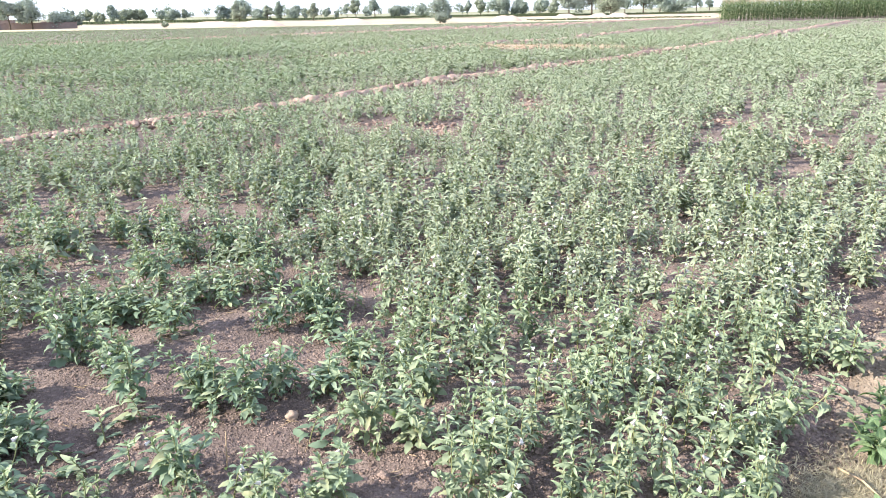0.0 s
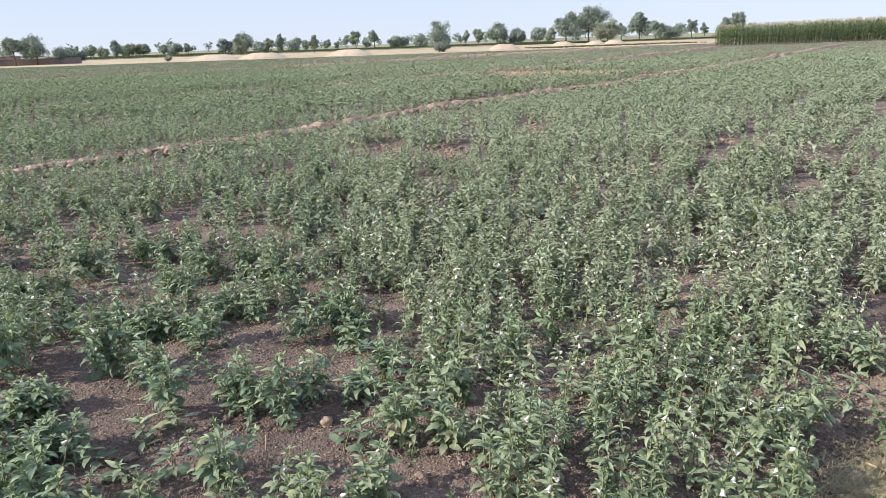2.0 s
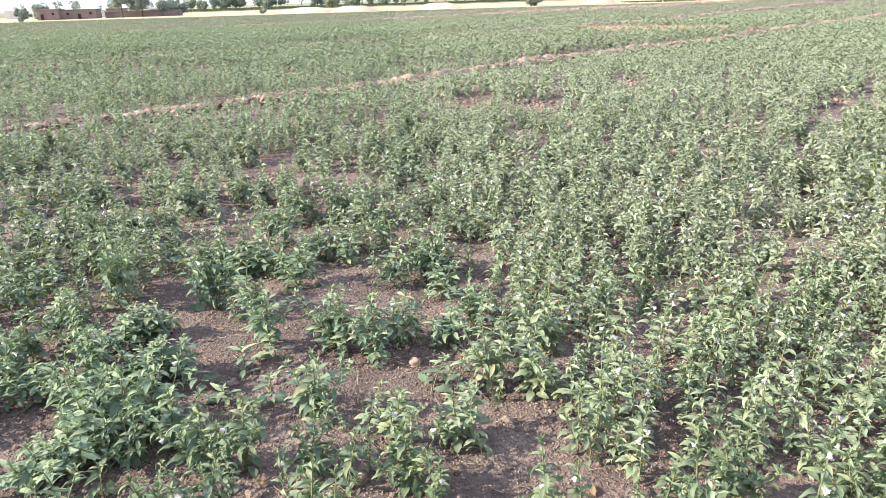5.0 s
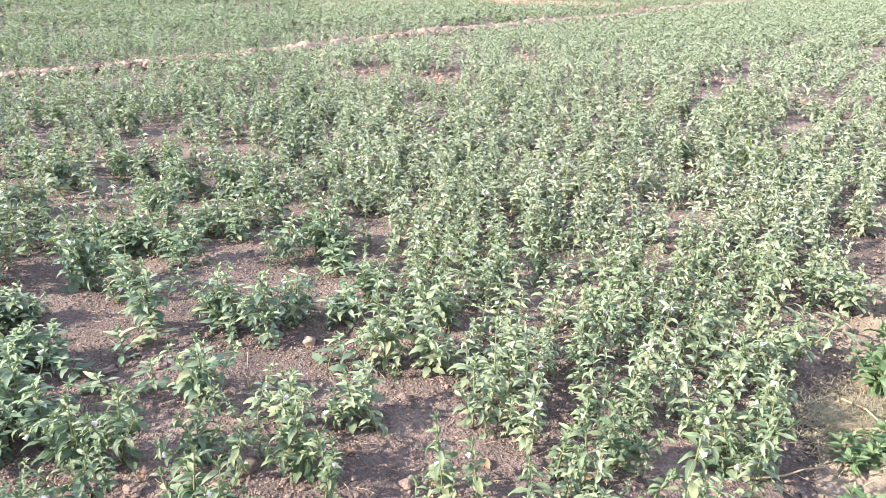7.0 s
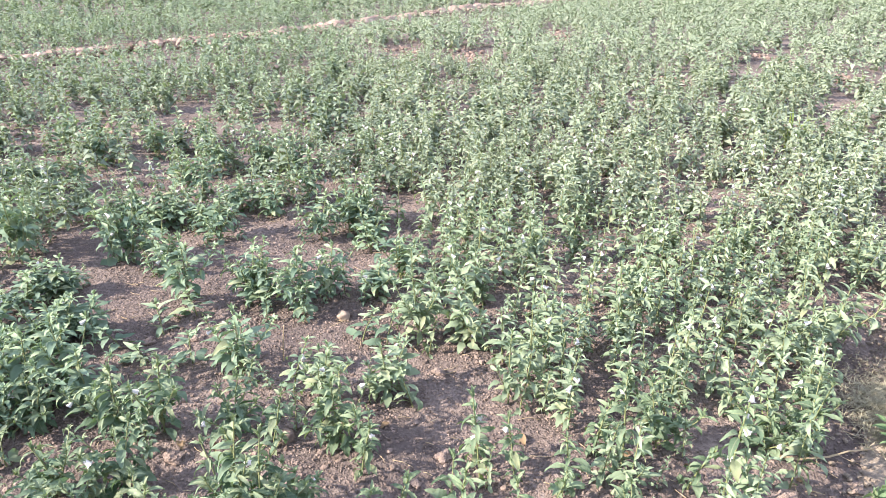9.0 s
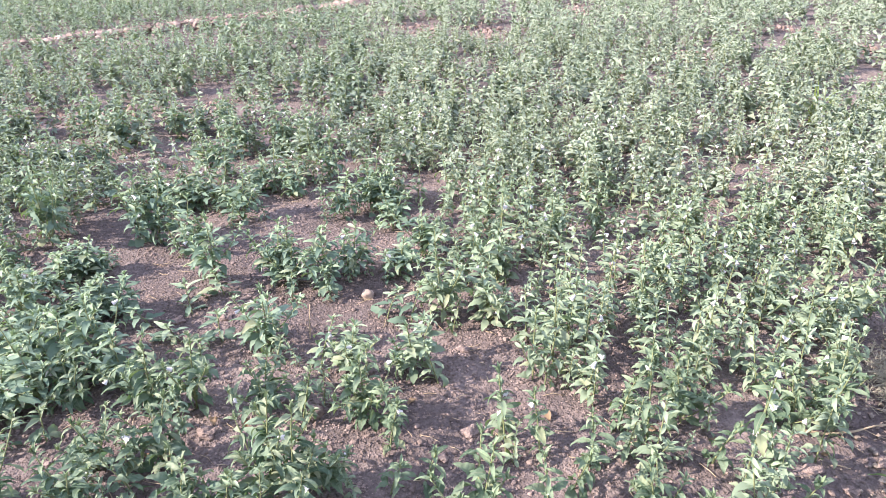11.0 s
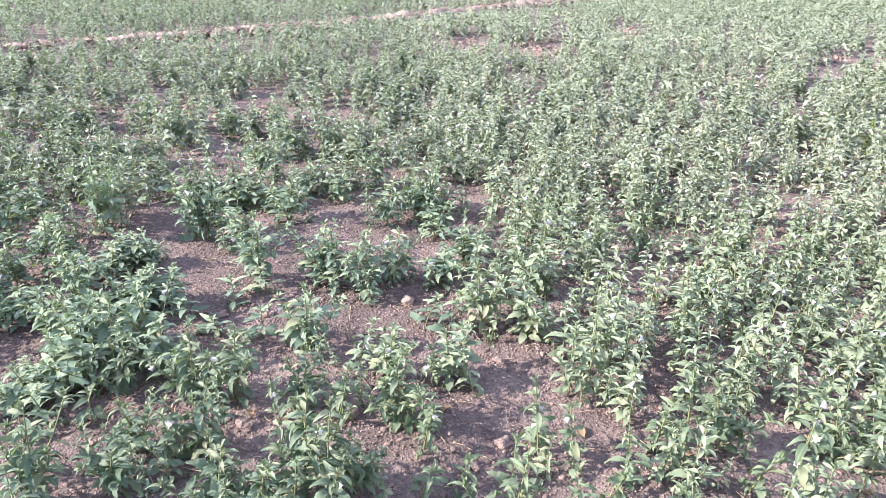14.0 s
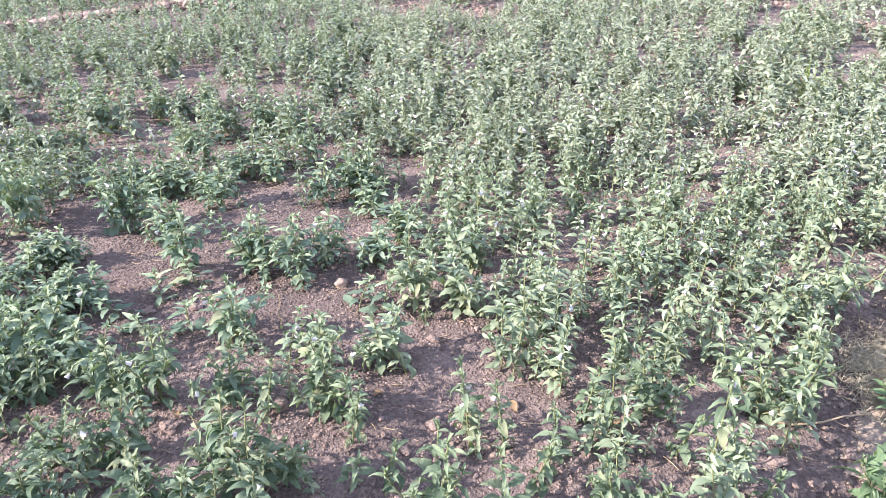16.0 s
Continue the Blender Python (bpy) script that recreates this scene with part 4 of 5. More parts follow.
def crumb_arrays(x, y, z, size, seed):
    """Small uneven crumbs of twenty faces."""
    rng = np.random.RandomState(seed)
    g = (1 + 5 ** 0.5) / 2
    base = np.array([(-1, g, 0), (1, g, 0), (-1, -g, 0), (1, -g, 0), (0, -1, g), (0, 1, g), (0, -1, -g), (0, 1, -g), (g, 0, -1), (g, 0, 1), (-g, 0, -1), (-g, 0, 1)]) / 1.9
    face = np.array([(0, 11, 5), (0, 5, 1), (0, 1, 7), (0, 7, 10), (0, 10, 11), (1, 5, 9), (5, 11, 4), (11, 10, 2), (10, 7, 6), (7, 1, 8),
                     (3, 9, 4), (3, 4, 2), (3, 2, 6), (3, 6, 8), (3, 8, 9), (4, 9, 5), (2, 4, 11), (6, 2, 10), (8, 6, 7), (9, 8, 1)])
    n = len(x)
    v = base[None] * rng.uniform(0.75, 1.2, (n, 12, 1)) * rng.uniform(0.75, 1.2, (n, 1, 3)) * np.array([1, 1, 0.75])
    a = rng.uniform(0, 6.28, n)[:, None]
    px = (v[:, :, 0] * np.cos(a) - v[:, :, 1] * np.sin(a)) * size[:, None] + x[:, None]
    py = (v[:, :, 0] * np.sin(a) + v[:, :, 1] * np.cos(a)) * size[:, None] + y[:, None]
    pz = v[:, :, 2] * size[:, None] + z[:, None]
    f = (face[None] + (np.arange(n) * 12)[:, None, None]).reshape(-1, 3)
    return np.stack([px, py, pz], -1).reshape(-1, 3), f


def soil_clods():
    rng = np.random.RandomState(12)
    n = 100000
    x = rng.uniform(-2.9, 2.3, n)
    y = 1.0 + 3.6 * rng.rand(n) ** 1.35
    keep = rng.rand(n) < np.clip(2.4 * smooth_noise(x, y, 0.28, 41) - 0.45, 0.25, 1)
    x, y = x[keep], y[keep]
    size = 0.0024 + 0.0046 * rng.rand(len(x)) ** 2.3
    v, f = grain_arrays(x, y, relief(x, y) + size * 0.25, size, 13)
    tagged(new("soil_crumbs", np_mesh("soil_crumbs", v, f, [CLOD], smooth=False)), "fine loose crumbs of dry brown soil", "soil crumbs", kind="stuff")
    n = 26000
    x = rng.uniform(-3.2, 3.0, n)
    y = 0.95 + 4.4 * rng.rand(n) ** 1.4
    keep = rng.rand(n) < 0.08 + 0.9 * smooth_noise(x, y, 0.25, 43) ** 2.2
    x, y = x[keep], y[keep]
    size = 0.0045 + 0.0085 * rng.rand(len(x)) ** 2.6
    v, f = crumb_arrays(x, y, relief(x, y) + size * 0.1, size, 15)
    tagged(new("soil_clods", np_mesh("soil_clods", v, f, [CLOD], smooth=False)), "loose lumps and clods of dry brown soil", "soil clods", kind="stuff")
    # coarser lumps on the far bare spots
    bx, by = [], []
    for cx, cy, rx, ry in BARE_MIDDLE + BARE_FAR:
        bx.append(cx + rng.normal(0, rx * 0.6, 220))
        by.append(cy + rng.normal(0, ry * 0.6, 220))
    bx, by = np.concatenate(bx), np.concatenate(by)
    size = (0.008 + 0.03 * rng.rand(len(bx)) ** 2) * np.clip(by / 9, 0.3, 1)
    v, f = crumb_arrays(bx, by, relief(bx, by) + size * 0.2, size, 14)
    tagged(new("soil_clods", np_mesh("soil_clods", v, f, [BUND], smooth=False)), "coarse dry lumps of pale soil on bare spots", "soil clods", kind="stuff")
    words = "dry angular lump of brown soil on the field"
    meshes = [np_mesh("soil_clod", v, f, [CLOD], smooth=False) for v, f in clod_shapes(4, 8, 3)]
    spots = [(-0.62, 1.86), (-0.93, 1.68), (-0.48, 1.5), (-0.42, 1.42), (0.86, 1.6), (0.95, 1.55), (0.8, 1.68), (1.1, 1.66), (-0.2, 1.62), (-1.12, 2.4), (-1.3, 2.36), (-1.05, 2.45),
             (0.98, 1.92), (1.74, 2.66), (-0.12, 1.75), (-0.3, 1.42), (-1.0, 1.7), (-1.9, 3.62), (-2.2, 3.7), (-0.15, 2.2), (0.5, 2.83), (0.38, 2.95)]
    for k, (x, y) in enumerate(spots):
        s = rng.uniform(0.014, 0.026)
        ob = new("soil_clod", meshes[k % 4])
        ob.matrix_basis = pose(x, y, float(relief(np.array(x), np.array(y))) + s * 0.3, 0, 0, rng.uniform(0, 360)) @ Matrix.Diagonal((s * 1.2, s, s, 1))
        tagged(ob, words, "soil clod", "soil clods")


soil_clods()


def bund(name, line, width, height, label, seed, far=34, lumps=3000, mat=None, category="earth bank", size=0.042):
    """A low crumbly earth bank along a broken line, with lumps on it."""
    rng = np.random.RandomState(seed)
    pts = []
    for (ax, ay), (bx, by) in zip(line, line[1:]):
        near_by = min(math.hypot(ax, ay), math.hypot(bx, by))
        n = max(2, int(math.hypot(bx - ax, by - ay) / (0.06 if near_by < 24 else 0.2)))
        for k in range(n):
            pts.append((ax + (bx - ax) * k / n, ay + (by - ay) * k / n))
    pts.append(line[-1])
    pts = np.array(pts)
    wob = (smooth_noise(pts[:, 0], pts[:, 1], 1.1, seed) - 0.5) * 0.22
    t = np.gradient(pts, axis=0)
    t /= np.linalg.norm(t, axis=1)[:, None]
    nrm = np.stack([-t[:, 1], t[:, 0]], -1)
    cols = np.linspace(-1, 1, 9)
    rows = []
    for c in cols:
        p = pts + nrm * (c * width + wob)[:, None]
        hgt = height * np.clip((p[:, 0] + 7.5) / 5, 0.5, 1) * (1 - c * c) ** 1.3 * (0.6 + 0.7 * smooth_noise(p[:, 0], p[:, 1], 0.9, seed + 1))
        hgt = hgt + height * 0.9 * (smooth_noise(p[:, 0], p[:, 1], 0.16, seed + 2) - 0.5) * (1 - c * c)
        rows.append(np.c_[p, relief(p[:, 0], p[:, 1]) + hgt - 0.03 * abs(c) ** 3])
    v = np.stack(rows, 1).reshape(-1, 3)
    m = len(cols)
    q = (np.arange(len(pts) - 1)[:, None] * m + np.arange(m - 1)[None]).ravel()
    f = np.concatenate([np.stack([q, q + m, q + m + 1], -1), np.stack([q, q + m + 1, q + 1], -1)])
    near = pts[(np.hypot(pts[:, 0], pts[:, 1]) < far) & (pts[:, 1] > 1)]
    k = rng.randint(0, len(near), lumps)
    x = near[k, 0] + rng.normal(0, width * 0.55, len(k))
    y = near[k, 1] + rng.normal(0, width * 0.55, len(k))
    d = line_distance(x, y, line) / width
    s = size * (0.12 + 0.88 * rng.rand(len(k)) ** 1.8)
    z = relief(x, y) + height * 0.9 * np.clip(1 - d * d, 0, 1) * 0.8
    v2, f2 = strew(x, y, z, s, seed + 3) if size > 0.08 else crumb_arrays(x, y, z, s, seed + 3)
    ob = new(name, np_mesh(name, np.concatenate([v, v2]), np.concatenate([f, f2 + len(v)]), [mat or BUND], smooth=False))
    tagged(ob, label, category, kind="structure")


bund("bund_1", BUND_LINE, 0.22, 0.145, "low crumbling bank of dry tan earth", 51, 30, 6500, size=0.085)
bund("path", PATH_LINE[1:], 0.17, 0.012, "narrow trodden path of pale dry earth", 91, 9, 5000, TRODDEN, "path", 0.011)
bund("bund_2", UPPER_LINE, 0.28, 0.17, "low worn bank of dry earth among the crop", 61, 60, 3500, size=0.07)
bund("bund_4", [(1.4, 31.6), (3.0, 31.0), (4.6, 30.2), (6.2, 29.1), (7.4, 28.2)], 0.8, 0.12, "low spoil bank under flattened dry grass", 66, 60, 3000, None, size=0.06)
bund("bund_3", FAR_LINE, 0.5, 0.2, "far low bank of dry earth", 71, 90)


def stone(x, y, s, mat, label, seed, name="stone"):
    rng = random.Random(seed)
    bm = bmesh.new()
    bmesh.ops.create_icosphere(bm, subdivisions=3, radius=1.0)
    for v in bm.verts:
        d = noise.noise(v.co * 1.3 + Vector((seed, 0, 0))) * 0.28 + noise.noise(v.co * 3.1) * 0.1
        v.co = v.co * (1 + d)
        v.co.z *= 0.78
        v.co *= s
    for f in bm.faces:
        f.smooth = True
    me = bpy.data.meshes.new(name)
    bm.to_mesh(me)
    bm.free()
    me.materials.append(mat)
    ob = new(name, me)
    ob.matrix_basis = pose(x, y, float(relief(np.array(x), np.array(y))) + s * 0.5, 0, 0, rng.uniform(0, 360))
    tagged(ob, label, "stone")


stone(-0.557, 2.554, 0.027, PEBBLE, "pale rounded stone lying on bare soil", 3)
stone(1.78, 2.70, 0.026, CLOD, "brown flat stone beside the trodden path", 5)
stone(-0.62, 1.80, 0.028, CLOD, "brown flat stone half sunk in soil", 7)


def stick(name, pts, r, label):
    pts = [(x, y, float(relief(np.array(x), np.array(y))) + z) for x, y, z in pts]
    v, f = tube(pts, [r * (1 - 0.5 * k / (len(pts) - 1)) for k in range(len(pts))], 7)
    tagged(new(name, np_mesh(name, v, f, [STRAW])), label, "stick")


stick("dry_stick", [(0.905, 1.762, 0.022), (0.97, 1.763, 0.02), (1.06, 1.768, 0.022), (1.14, 1.80, 0.03), (1.24, 1.835, 0.034)], 0.0046, "dry straw-coloured stick lying on the path")
stick("dry_stick", [(1.42, 2.02, 0.02), (1.52, 1.99, 0.025), (1.66, 1.97, 0.02), (1.9, 1.95, 0.02)], 0.0045, "dry straw-coloured stick lying on the path")
stick("dry_stick", [(1.50, 2.22, 0.02), (1.50, 2.08, 0.05), (1.53, 1.97, 0.02)], 0.005, "short bent dry stalk beside the weeds")
stick("dry_stalk", [(-0.745, 2.28, 0.0), (-0.742, 2.285, 0.07), (-0.735, 2.29, 0.15)], 0.003, "thin dry stalk standing in bare soil")
stick("dry_stalk", [(-1.06, 1.72, 0.01), (-1.09, 1.76, 0.05), (-1.13, 1.80, 0.09)], 0.003, "thin pale dry stalk leaning among seedlings")


def tufts(name, spots, spread, count, size, mat, label, seed, flat=0.5, lift=0.0):
    """Fine grass blades in one mesh."""
    rng = np.random.RandomState(seed)
    m = Mesh()
    for sx, sy in spots:
        for k in range(count):
            x, y = sx + rng.normal(0, spread), sy + rng.normal(0, spread)
            z = float(relief(np.array(x), np.array(y))) + lift
            a, up = rng.uniform(0, 6.28), rng.uniform(0.1, 1.0) * flat
            s = size * rng.uniform(0.5, 1.2)
            d = np.array([math.cos(a), math.sin(a), 0])
            w = np.array([-math.sin(a), math.cos(a), 0]) * size * 0.02
            p0 = np.array([x, y, z])
            p1 = p0 + d * s * 0.5 + np.array([0, 0, s * up])
            p2 = p0 + d * s + np.array([0, 0, s * up * rng.uniform(0.3, 1.2)])
            m.add([p0 - w, p0 + w, p1 - w, p1 + w, p2], [(0, 1, 3), (0, 3, 2), (2, 3, 4)])
    v, f, _ = m.arrays()
    tagged(new(name, np_mesh(name, v, f, [mat])), label, "dry grass", kind="stuff")


tufts("dry_grass", [(1.33, 2.00), (1.42, 2.10), (1.48, 2.02), (1.36, 1.93), (1.52, 2.18), (1.37, 2.08), (1.44, 1.90), (1.56, 2.08)], 0.075, 420, 0.05, DRY, "matted dry grass on the trodden path", 5, 0.5, 0.012)
tufts("dry_grass", [(1.6, 31.4), (2.5, 31.1), (3.3, 30.7), (4.1, 30.3), (4.9, 29.8), (5.6, 29.4), (6.4, 28.9), (7.2, 28.3)], 0.62, 420, 0.28, HAYGRASS, "patch of dry yellow grass in the field", 6, 0.4, 0.08)


def litter(spots, seed):
    """Short dry straws lying on the soil, too small to count."""
    rng = random.Random(seed)
    m = Mesh()
    for k in range(spots):
        x, y = rng.uniform(-1.7, 1.5), 1.3 + 2.4 * rng.random() ** 1.4
        a, n = rng.uniform(0, 6.28), rng.uniform(0.012, 0.04)
        bend = rng.uniform(-0.25, 0.25) * n
        pts = []
        for t in (-1, 0, 1):
            px = x + math.cos(a) * n * t - math.sin(a) * bend * t * t
            py = y + math.sin(a) * n * t + math.cos(a) * bend * t * t
            pts.append((px, py, float(relief(np.array(px), np.array(py))) + 0.005 + 0.004 * rng.random()))
        m.add(*tube(pts, [0.0012, 0.0013, 0.0008], 4))
    v, f, _ = m.arrays()
    tagged(new("dry_litter", np_mesh("dry_litter", v, f, [STRAW])), "bits of dry straw strewn on the soil", "litter", kind="stuff")


litter(420, 21)


def grass_tuft(x, y, height, seed):
    """A clump of arching blades, each a part."""
    rng = random.Random(seed)
    t = thing("grass_tuft", pose(x, y, float(relief(np.array(x), np.array(y)))), "yellow-green grass tuft standing among the sesame", "grass")
    me = np_mesh("blade", *leaf_shape(5, 0.022, 1.0, 0.3, 0.4, 0.0, 0.0), [LIME])
    for k in range(15):
        s = height * rng.uniform(0.6, 1.1)
        o = Vector((rng.gauss(0, 0.02), rng.gauss(0, 0.02), -0.005))
        part("blade", me, None, t, "", Matrix.Translation(o) @ Matrix(rot(rng.uniform(0, 6.28), radians(rng.uniform(55, 85)), rng.uniform(-0.5, 0.5))).to_4x4() @ Matrix.Diagonal((s, s, s, 1)))


grass_tuft(2.42, 5.2, 0.36, 3)


def dead_leaf(x, y, z, s, turn, seed):
    v, f = leaf_shape(5, 0.24, 0.9, 0.5, 0.35, 0.3, 0.1)
    ob = new("dead_leaf", np_mesh("dead_leaf", v, f, [DRYLEAF]))
    ob.matrix_basis = pose(x, y, float(relief(np.array(x), np.array(y))) + z, 8, -6, turn) @ Matrix.Diagonal((s, s, s, 1))
    tagged(ob, "curled brown dead leaf on dry soil", "leaf", "dead leaves")


for k, (x, y) in enumerate([(-1.09, 1.58), (-1.05, 1.6), (-0.92, 1.72), (0.95, 1.68), (-0.3, 1.88), (0.12, 1.86), (-1.12, 1.48), (0.42, 1.72), (-0.82, 1.72), (0.62, 1.68), (0.7, 1.35), (-0.02, 1.8)]):
    dead_leaf(x, y, 0.006, 0.036 + 0.010 * (k % 3), 57 * k, k)


# ---- beyond the crop ----
def sheet(name, corners, z, mat, label, category):
    """A flat strip of land a little above the ground, its edge uneven."""
    bm = bmesh.new()
    ring = []
    n = len(corners)
    for k in range(n):
        a, b = Vector(corners[k]), Vector(corners[(k + 1) % n])
        for j in range(14):
            p = a.lerp(b, j / 14)
            w = 0.9 * (noise.noise(Vector((p.x * 0.15, p.y * 0.15, 3))))
            ring.append(bm.verts.new((p.x, p.y + w, z)))
    bm.faces.new(ring)
    bmesh.ops.triangulate(bm, faces=bm.faces[:])
    me = bpy.data.meshes.new(name)
    bm.to_mesh(me)
    bm.free()
    me.materials.append(mat)
    tagged(new(name, me), label, category, kind="structure")


sheet("field_margin", [(-190, 98), (-65, 97.5), (-31, 97), (2.4, 97), (30, 97.5), (120, 97), (170, 168), (66, 172), (4, 186), (-55, 184), (-97, 178), (-260, 175)], 0.05, STUBBLE, "pale dry stubble strip beyond the crop", "field")


sheet("far_fields", [(-1900, 188), (-300, 190), (0, 192), (300, 186), (1900, 190), (2300, 2400), (-2300, 2400)], 0.08, FARLAND, "distant fields of green and straw tones", "field")


def far_band(name, x0, x1, y0, y1, height, count, mat, label, seed):
    """A far crop in one mesh of leafy clumps."""
    rng = np.random.RandomState(seed)
    t = rng.rand(count)
    d = rng.rand(count) * 14
    x = x0 + (x1 - x0) * t
    y = y0 + (y1 - y0) * t + d
    m = Mesh()
    base = np.array([(-1, 0, 0), (1, 0, 0), (0.4, 0.2, 1), (-0.5, -0.2, 0.9), (0, -1, 0), (0, 1, 0), (0.2, 0.4, 1.0), (-0.2, -0.5, 0.85)])
    face = np.array([(0, 1, 2), (0, 2, 3), (4, 5, 6), (4, 6, 7)])
    for k in range(count):
        s = height * rng.uniform(0.75, 1.1)
        m.add(base * np.array([s * 0.9, s * 0.9, s]) + np.array([x[k], y[k], 0]), face)
    v, f, _ = m.arrays()
    tagged(new(name, np_mesh(name, v, f, [mat], smooth=False)), label, "crop", kind="stuff")


far_band("far_crop", -150, -45, 196, 204, 0.7, 1500, FARCROP, "far band of green crop", 81)
far_band("far_crop", -45, 40, 205, 215, 0.6, 1300, FARCROP, "far band of green crop", 82)
far_band("far_crop", 20, 160, 185, 190, 0.45, 1500, FARCROP, "far band of green crop", 83)
far_band("far_crop", 14, 42, 106, 110, 0.2, 500, FARCROP, "low weedy verge along the field margin", 84)


def sand_heap(x, y, width, height, seed):
    n, rings = 28, 8
    v, f = [(0, 0, height)], []
    for r in range(1, rings + 1):
        t = r / rings
        for k in range(n):
            a = 2 * math.pi * k / n
            wob = 1 + 0.16 * noise.noise(Vector((math.cos(a) * 1.4, math.sin(a) * 1.4, seed)))
            h = height * (1 - max(0, t - 0.45) / 0.55) ** 0.85 * (1 + 0.10 * noise.noise(Vector((math.cos(a) * t * 3, math.sin(a) * t * 3, seed + 5))))
            v.append((math.cos(a) * t * width / 2 * wob, math.sin(a) * t * width * 0.3 * wob, h - 0.03))
    for k in range(n):
        f.append((0, 1 + k, 1 + (k + 1) % n))
        for r in range(rings - 1):
            a, b = 1 + r * n + k, 1 + r * n + (k + 1) % n
            f += [(a, a + n, b + n), (a, b + n, b)]
    ob = new("sand_heap", np_mesh("sand_heap", np.array(v), np.array(f), [SAND]))
    ob.matrix_basis = pose(x, y, 0.05)
    tagged(ob, "pale heap of sand on the field margin", "sand heap", "sand heaps")


sand_heap(-13.4, 104.8, 7.2, 0.86, 1)
sand_heap(-27.0, 107, 7.4, 0.82, 2)
sand_heap(-34.8, 109, 8.8, 0.78, 3)
sand_heap(9.6, 108, 5.0, 0.84, 4)
sand_heap(23.9, 139, 5.0, 0.75, 5)
sand_heap(30.6, 139.5, 4.2, 0.7, 6)
sand_heap(34.2, 139, 4.4, 0.75, 7)


def tree(x, y, height, width, pale, seed, low=False):
    """A tapered trunk with limbs under a loose crown of leaf clumps."""
    rng = random.Random(seed)
    t = thing("tree", pose(x, y, 0), "pale green leafy tree beyond the fields" if pale else "grey-green leafy tree beyond the fields", "tree", "trees along the horizon")
    m = Mesh()
    trunk = height * (0.03 if low else 0.11)
    lean = rng.uniform(-0.05, 0.05) * height
    spine = [(lean * k / 5, rng.uniform(-0.02, 0.02) * height, height * 0.8 * k / 5) for k in range(6)]
    m.add(*tube(spine, [height * 0.028 * (1 - 0.15 * k) for k in range(6)], 7))
    crown = height - trunk
    middle = Vector((lean, 0, trunk + crown * 0.52))
    half = Vector((width * 0.5, width * 0.5, crown * 0.5))
    lobes = [middle + Vector((rng.uniform(-0.27, 0.27) * width, rng.uniform(-0.2, 0.2) * width, rng.uniform(-0.2, 0.16) * crown)) for k in range(4)]
    lumps = []
    for k in range(30 if width > 5 else 17):
        a, u = 2.4 * k + rng.uniform(-1.2, 1.2), rng.uniform(-0.95, 1.0)
        ring = math.sqrt(max(0.0, 1 - u * u)) * rng.uniform(0.2, 0.95) * (0.8 if u > 0.4 else 1.0)
        p = lobes[k % 4] + Vector((math.cos(a) * ring * half.x, math.sin(a) * ring * half.y, u * half.z * 0.82)) * 0.7
        lumps.append((p, width * rng.uniform(0.09, 0.22)))
        if k % 3 == 0:
            lumps.append((lobes[k % 4] + (p - lobes[k % 4]) * 0.4, width * rng.uniform(0.17, 0.24)))
        s = Vector(spine[2 if p.z < height * 0.6 else 3])
        m.add(*tube([s, s.lerp(p, 0.5) + Vector((0, 0, -0.02 * height)), p], [height * 0.012, height * 0.008, height * 0.004], 5))
    v, f, _ = m.arrays()
    part("trunk", np_mesh("trunk", v, f, [BARK]), BARK, t)
    c = Mesh()
    far = math.hypot(x, y)
    size = 0.0011 * far
    each = int(min(280, max(150, 40 * width * height / 10)))
    for p, r in lumps:
        for k in range(each):
            d = Vector((rng.gauss(0, 1), rng.gauss(0, 1), rng.gauss(0, 1))).normalized()
            q = p + Vector((d.x, d.y, d.z * 0.85)) * r * (0.5 + 0.85 * rng.random() ** 1.6)
            if q.z < 0.1:
                continue
            n1 = (d + Vector((rng.gauss(0, 0.7), rng.gauss(0, 0.7), rng.gauss(0, 0.7)))).normalized().orthogonal().normalized()
            n2 = n1.cross(d).normalized()
            s = size * rng.uniform(0.6, 1.25)
            c.add([q - n1 * s, q + n2 * s * 0.7, q + n1 * s, q - n2 * s * 0.7], [(0, 1, 2), (0, 2, 3)])
    v, f, _ = c.arrays()
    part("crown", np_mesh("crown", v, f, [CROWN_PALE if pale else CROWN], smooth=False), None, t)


# trees: x, y, height, width, pale
TREES_WEST = [(-69.7, 115.6, 4.5, 3.0, 0), (-67.0, 117.2, 4.9, 5.4, 0), (-65.8, 121.2, 2.7, 5.2, 0), (-63.4, 123, 2.2, 3, 0), (-92.4, 177.4, 2.8, 1.4, 0), (-91.1, 178.1, 3.1, 1.8, 0),
              (-89.8, 178.8, 2.6, 1.4, 0), (-88.2, 179.5, 3.4, 2.7, 1), (-81.8, 171.5, 2.4, 3.5, 1), (-91.8, 200.0, 4.2, 3.5, 0), (-96.7, 219.7, 3.5, 4.4, 1), (-93.0, 221.3, 3.7, 4.4, 1),
              (-83.6, 214.3, 3.2, 2.7, 0), (-91.1, 243.6, 2.8, 5.4, 0), (-87.3, 244.9, 3.2, 2.6, 1), (-52.4, 172.2, 4.4, 3.8, 0)]
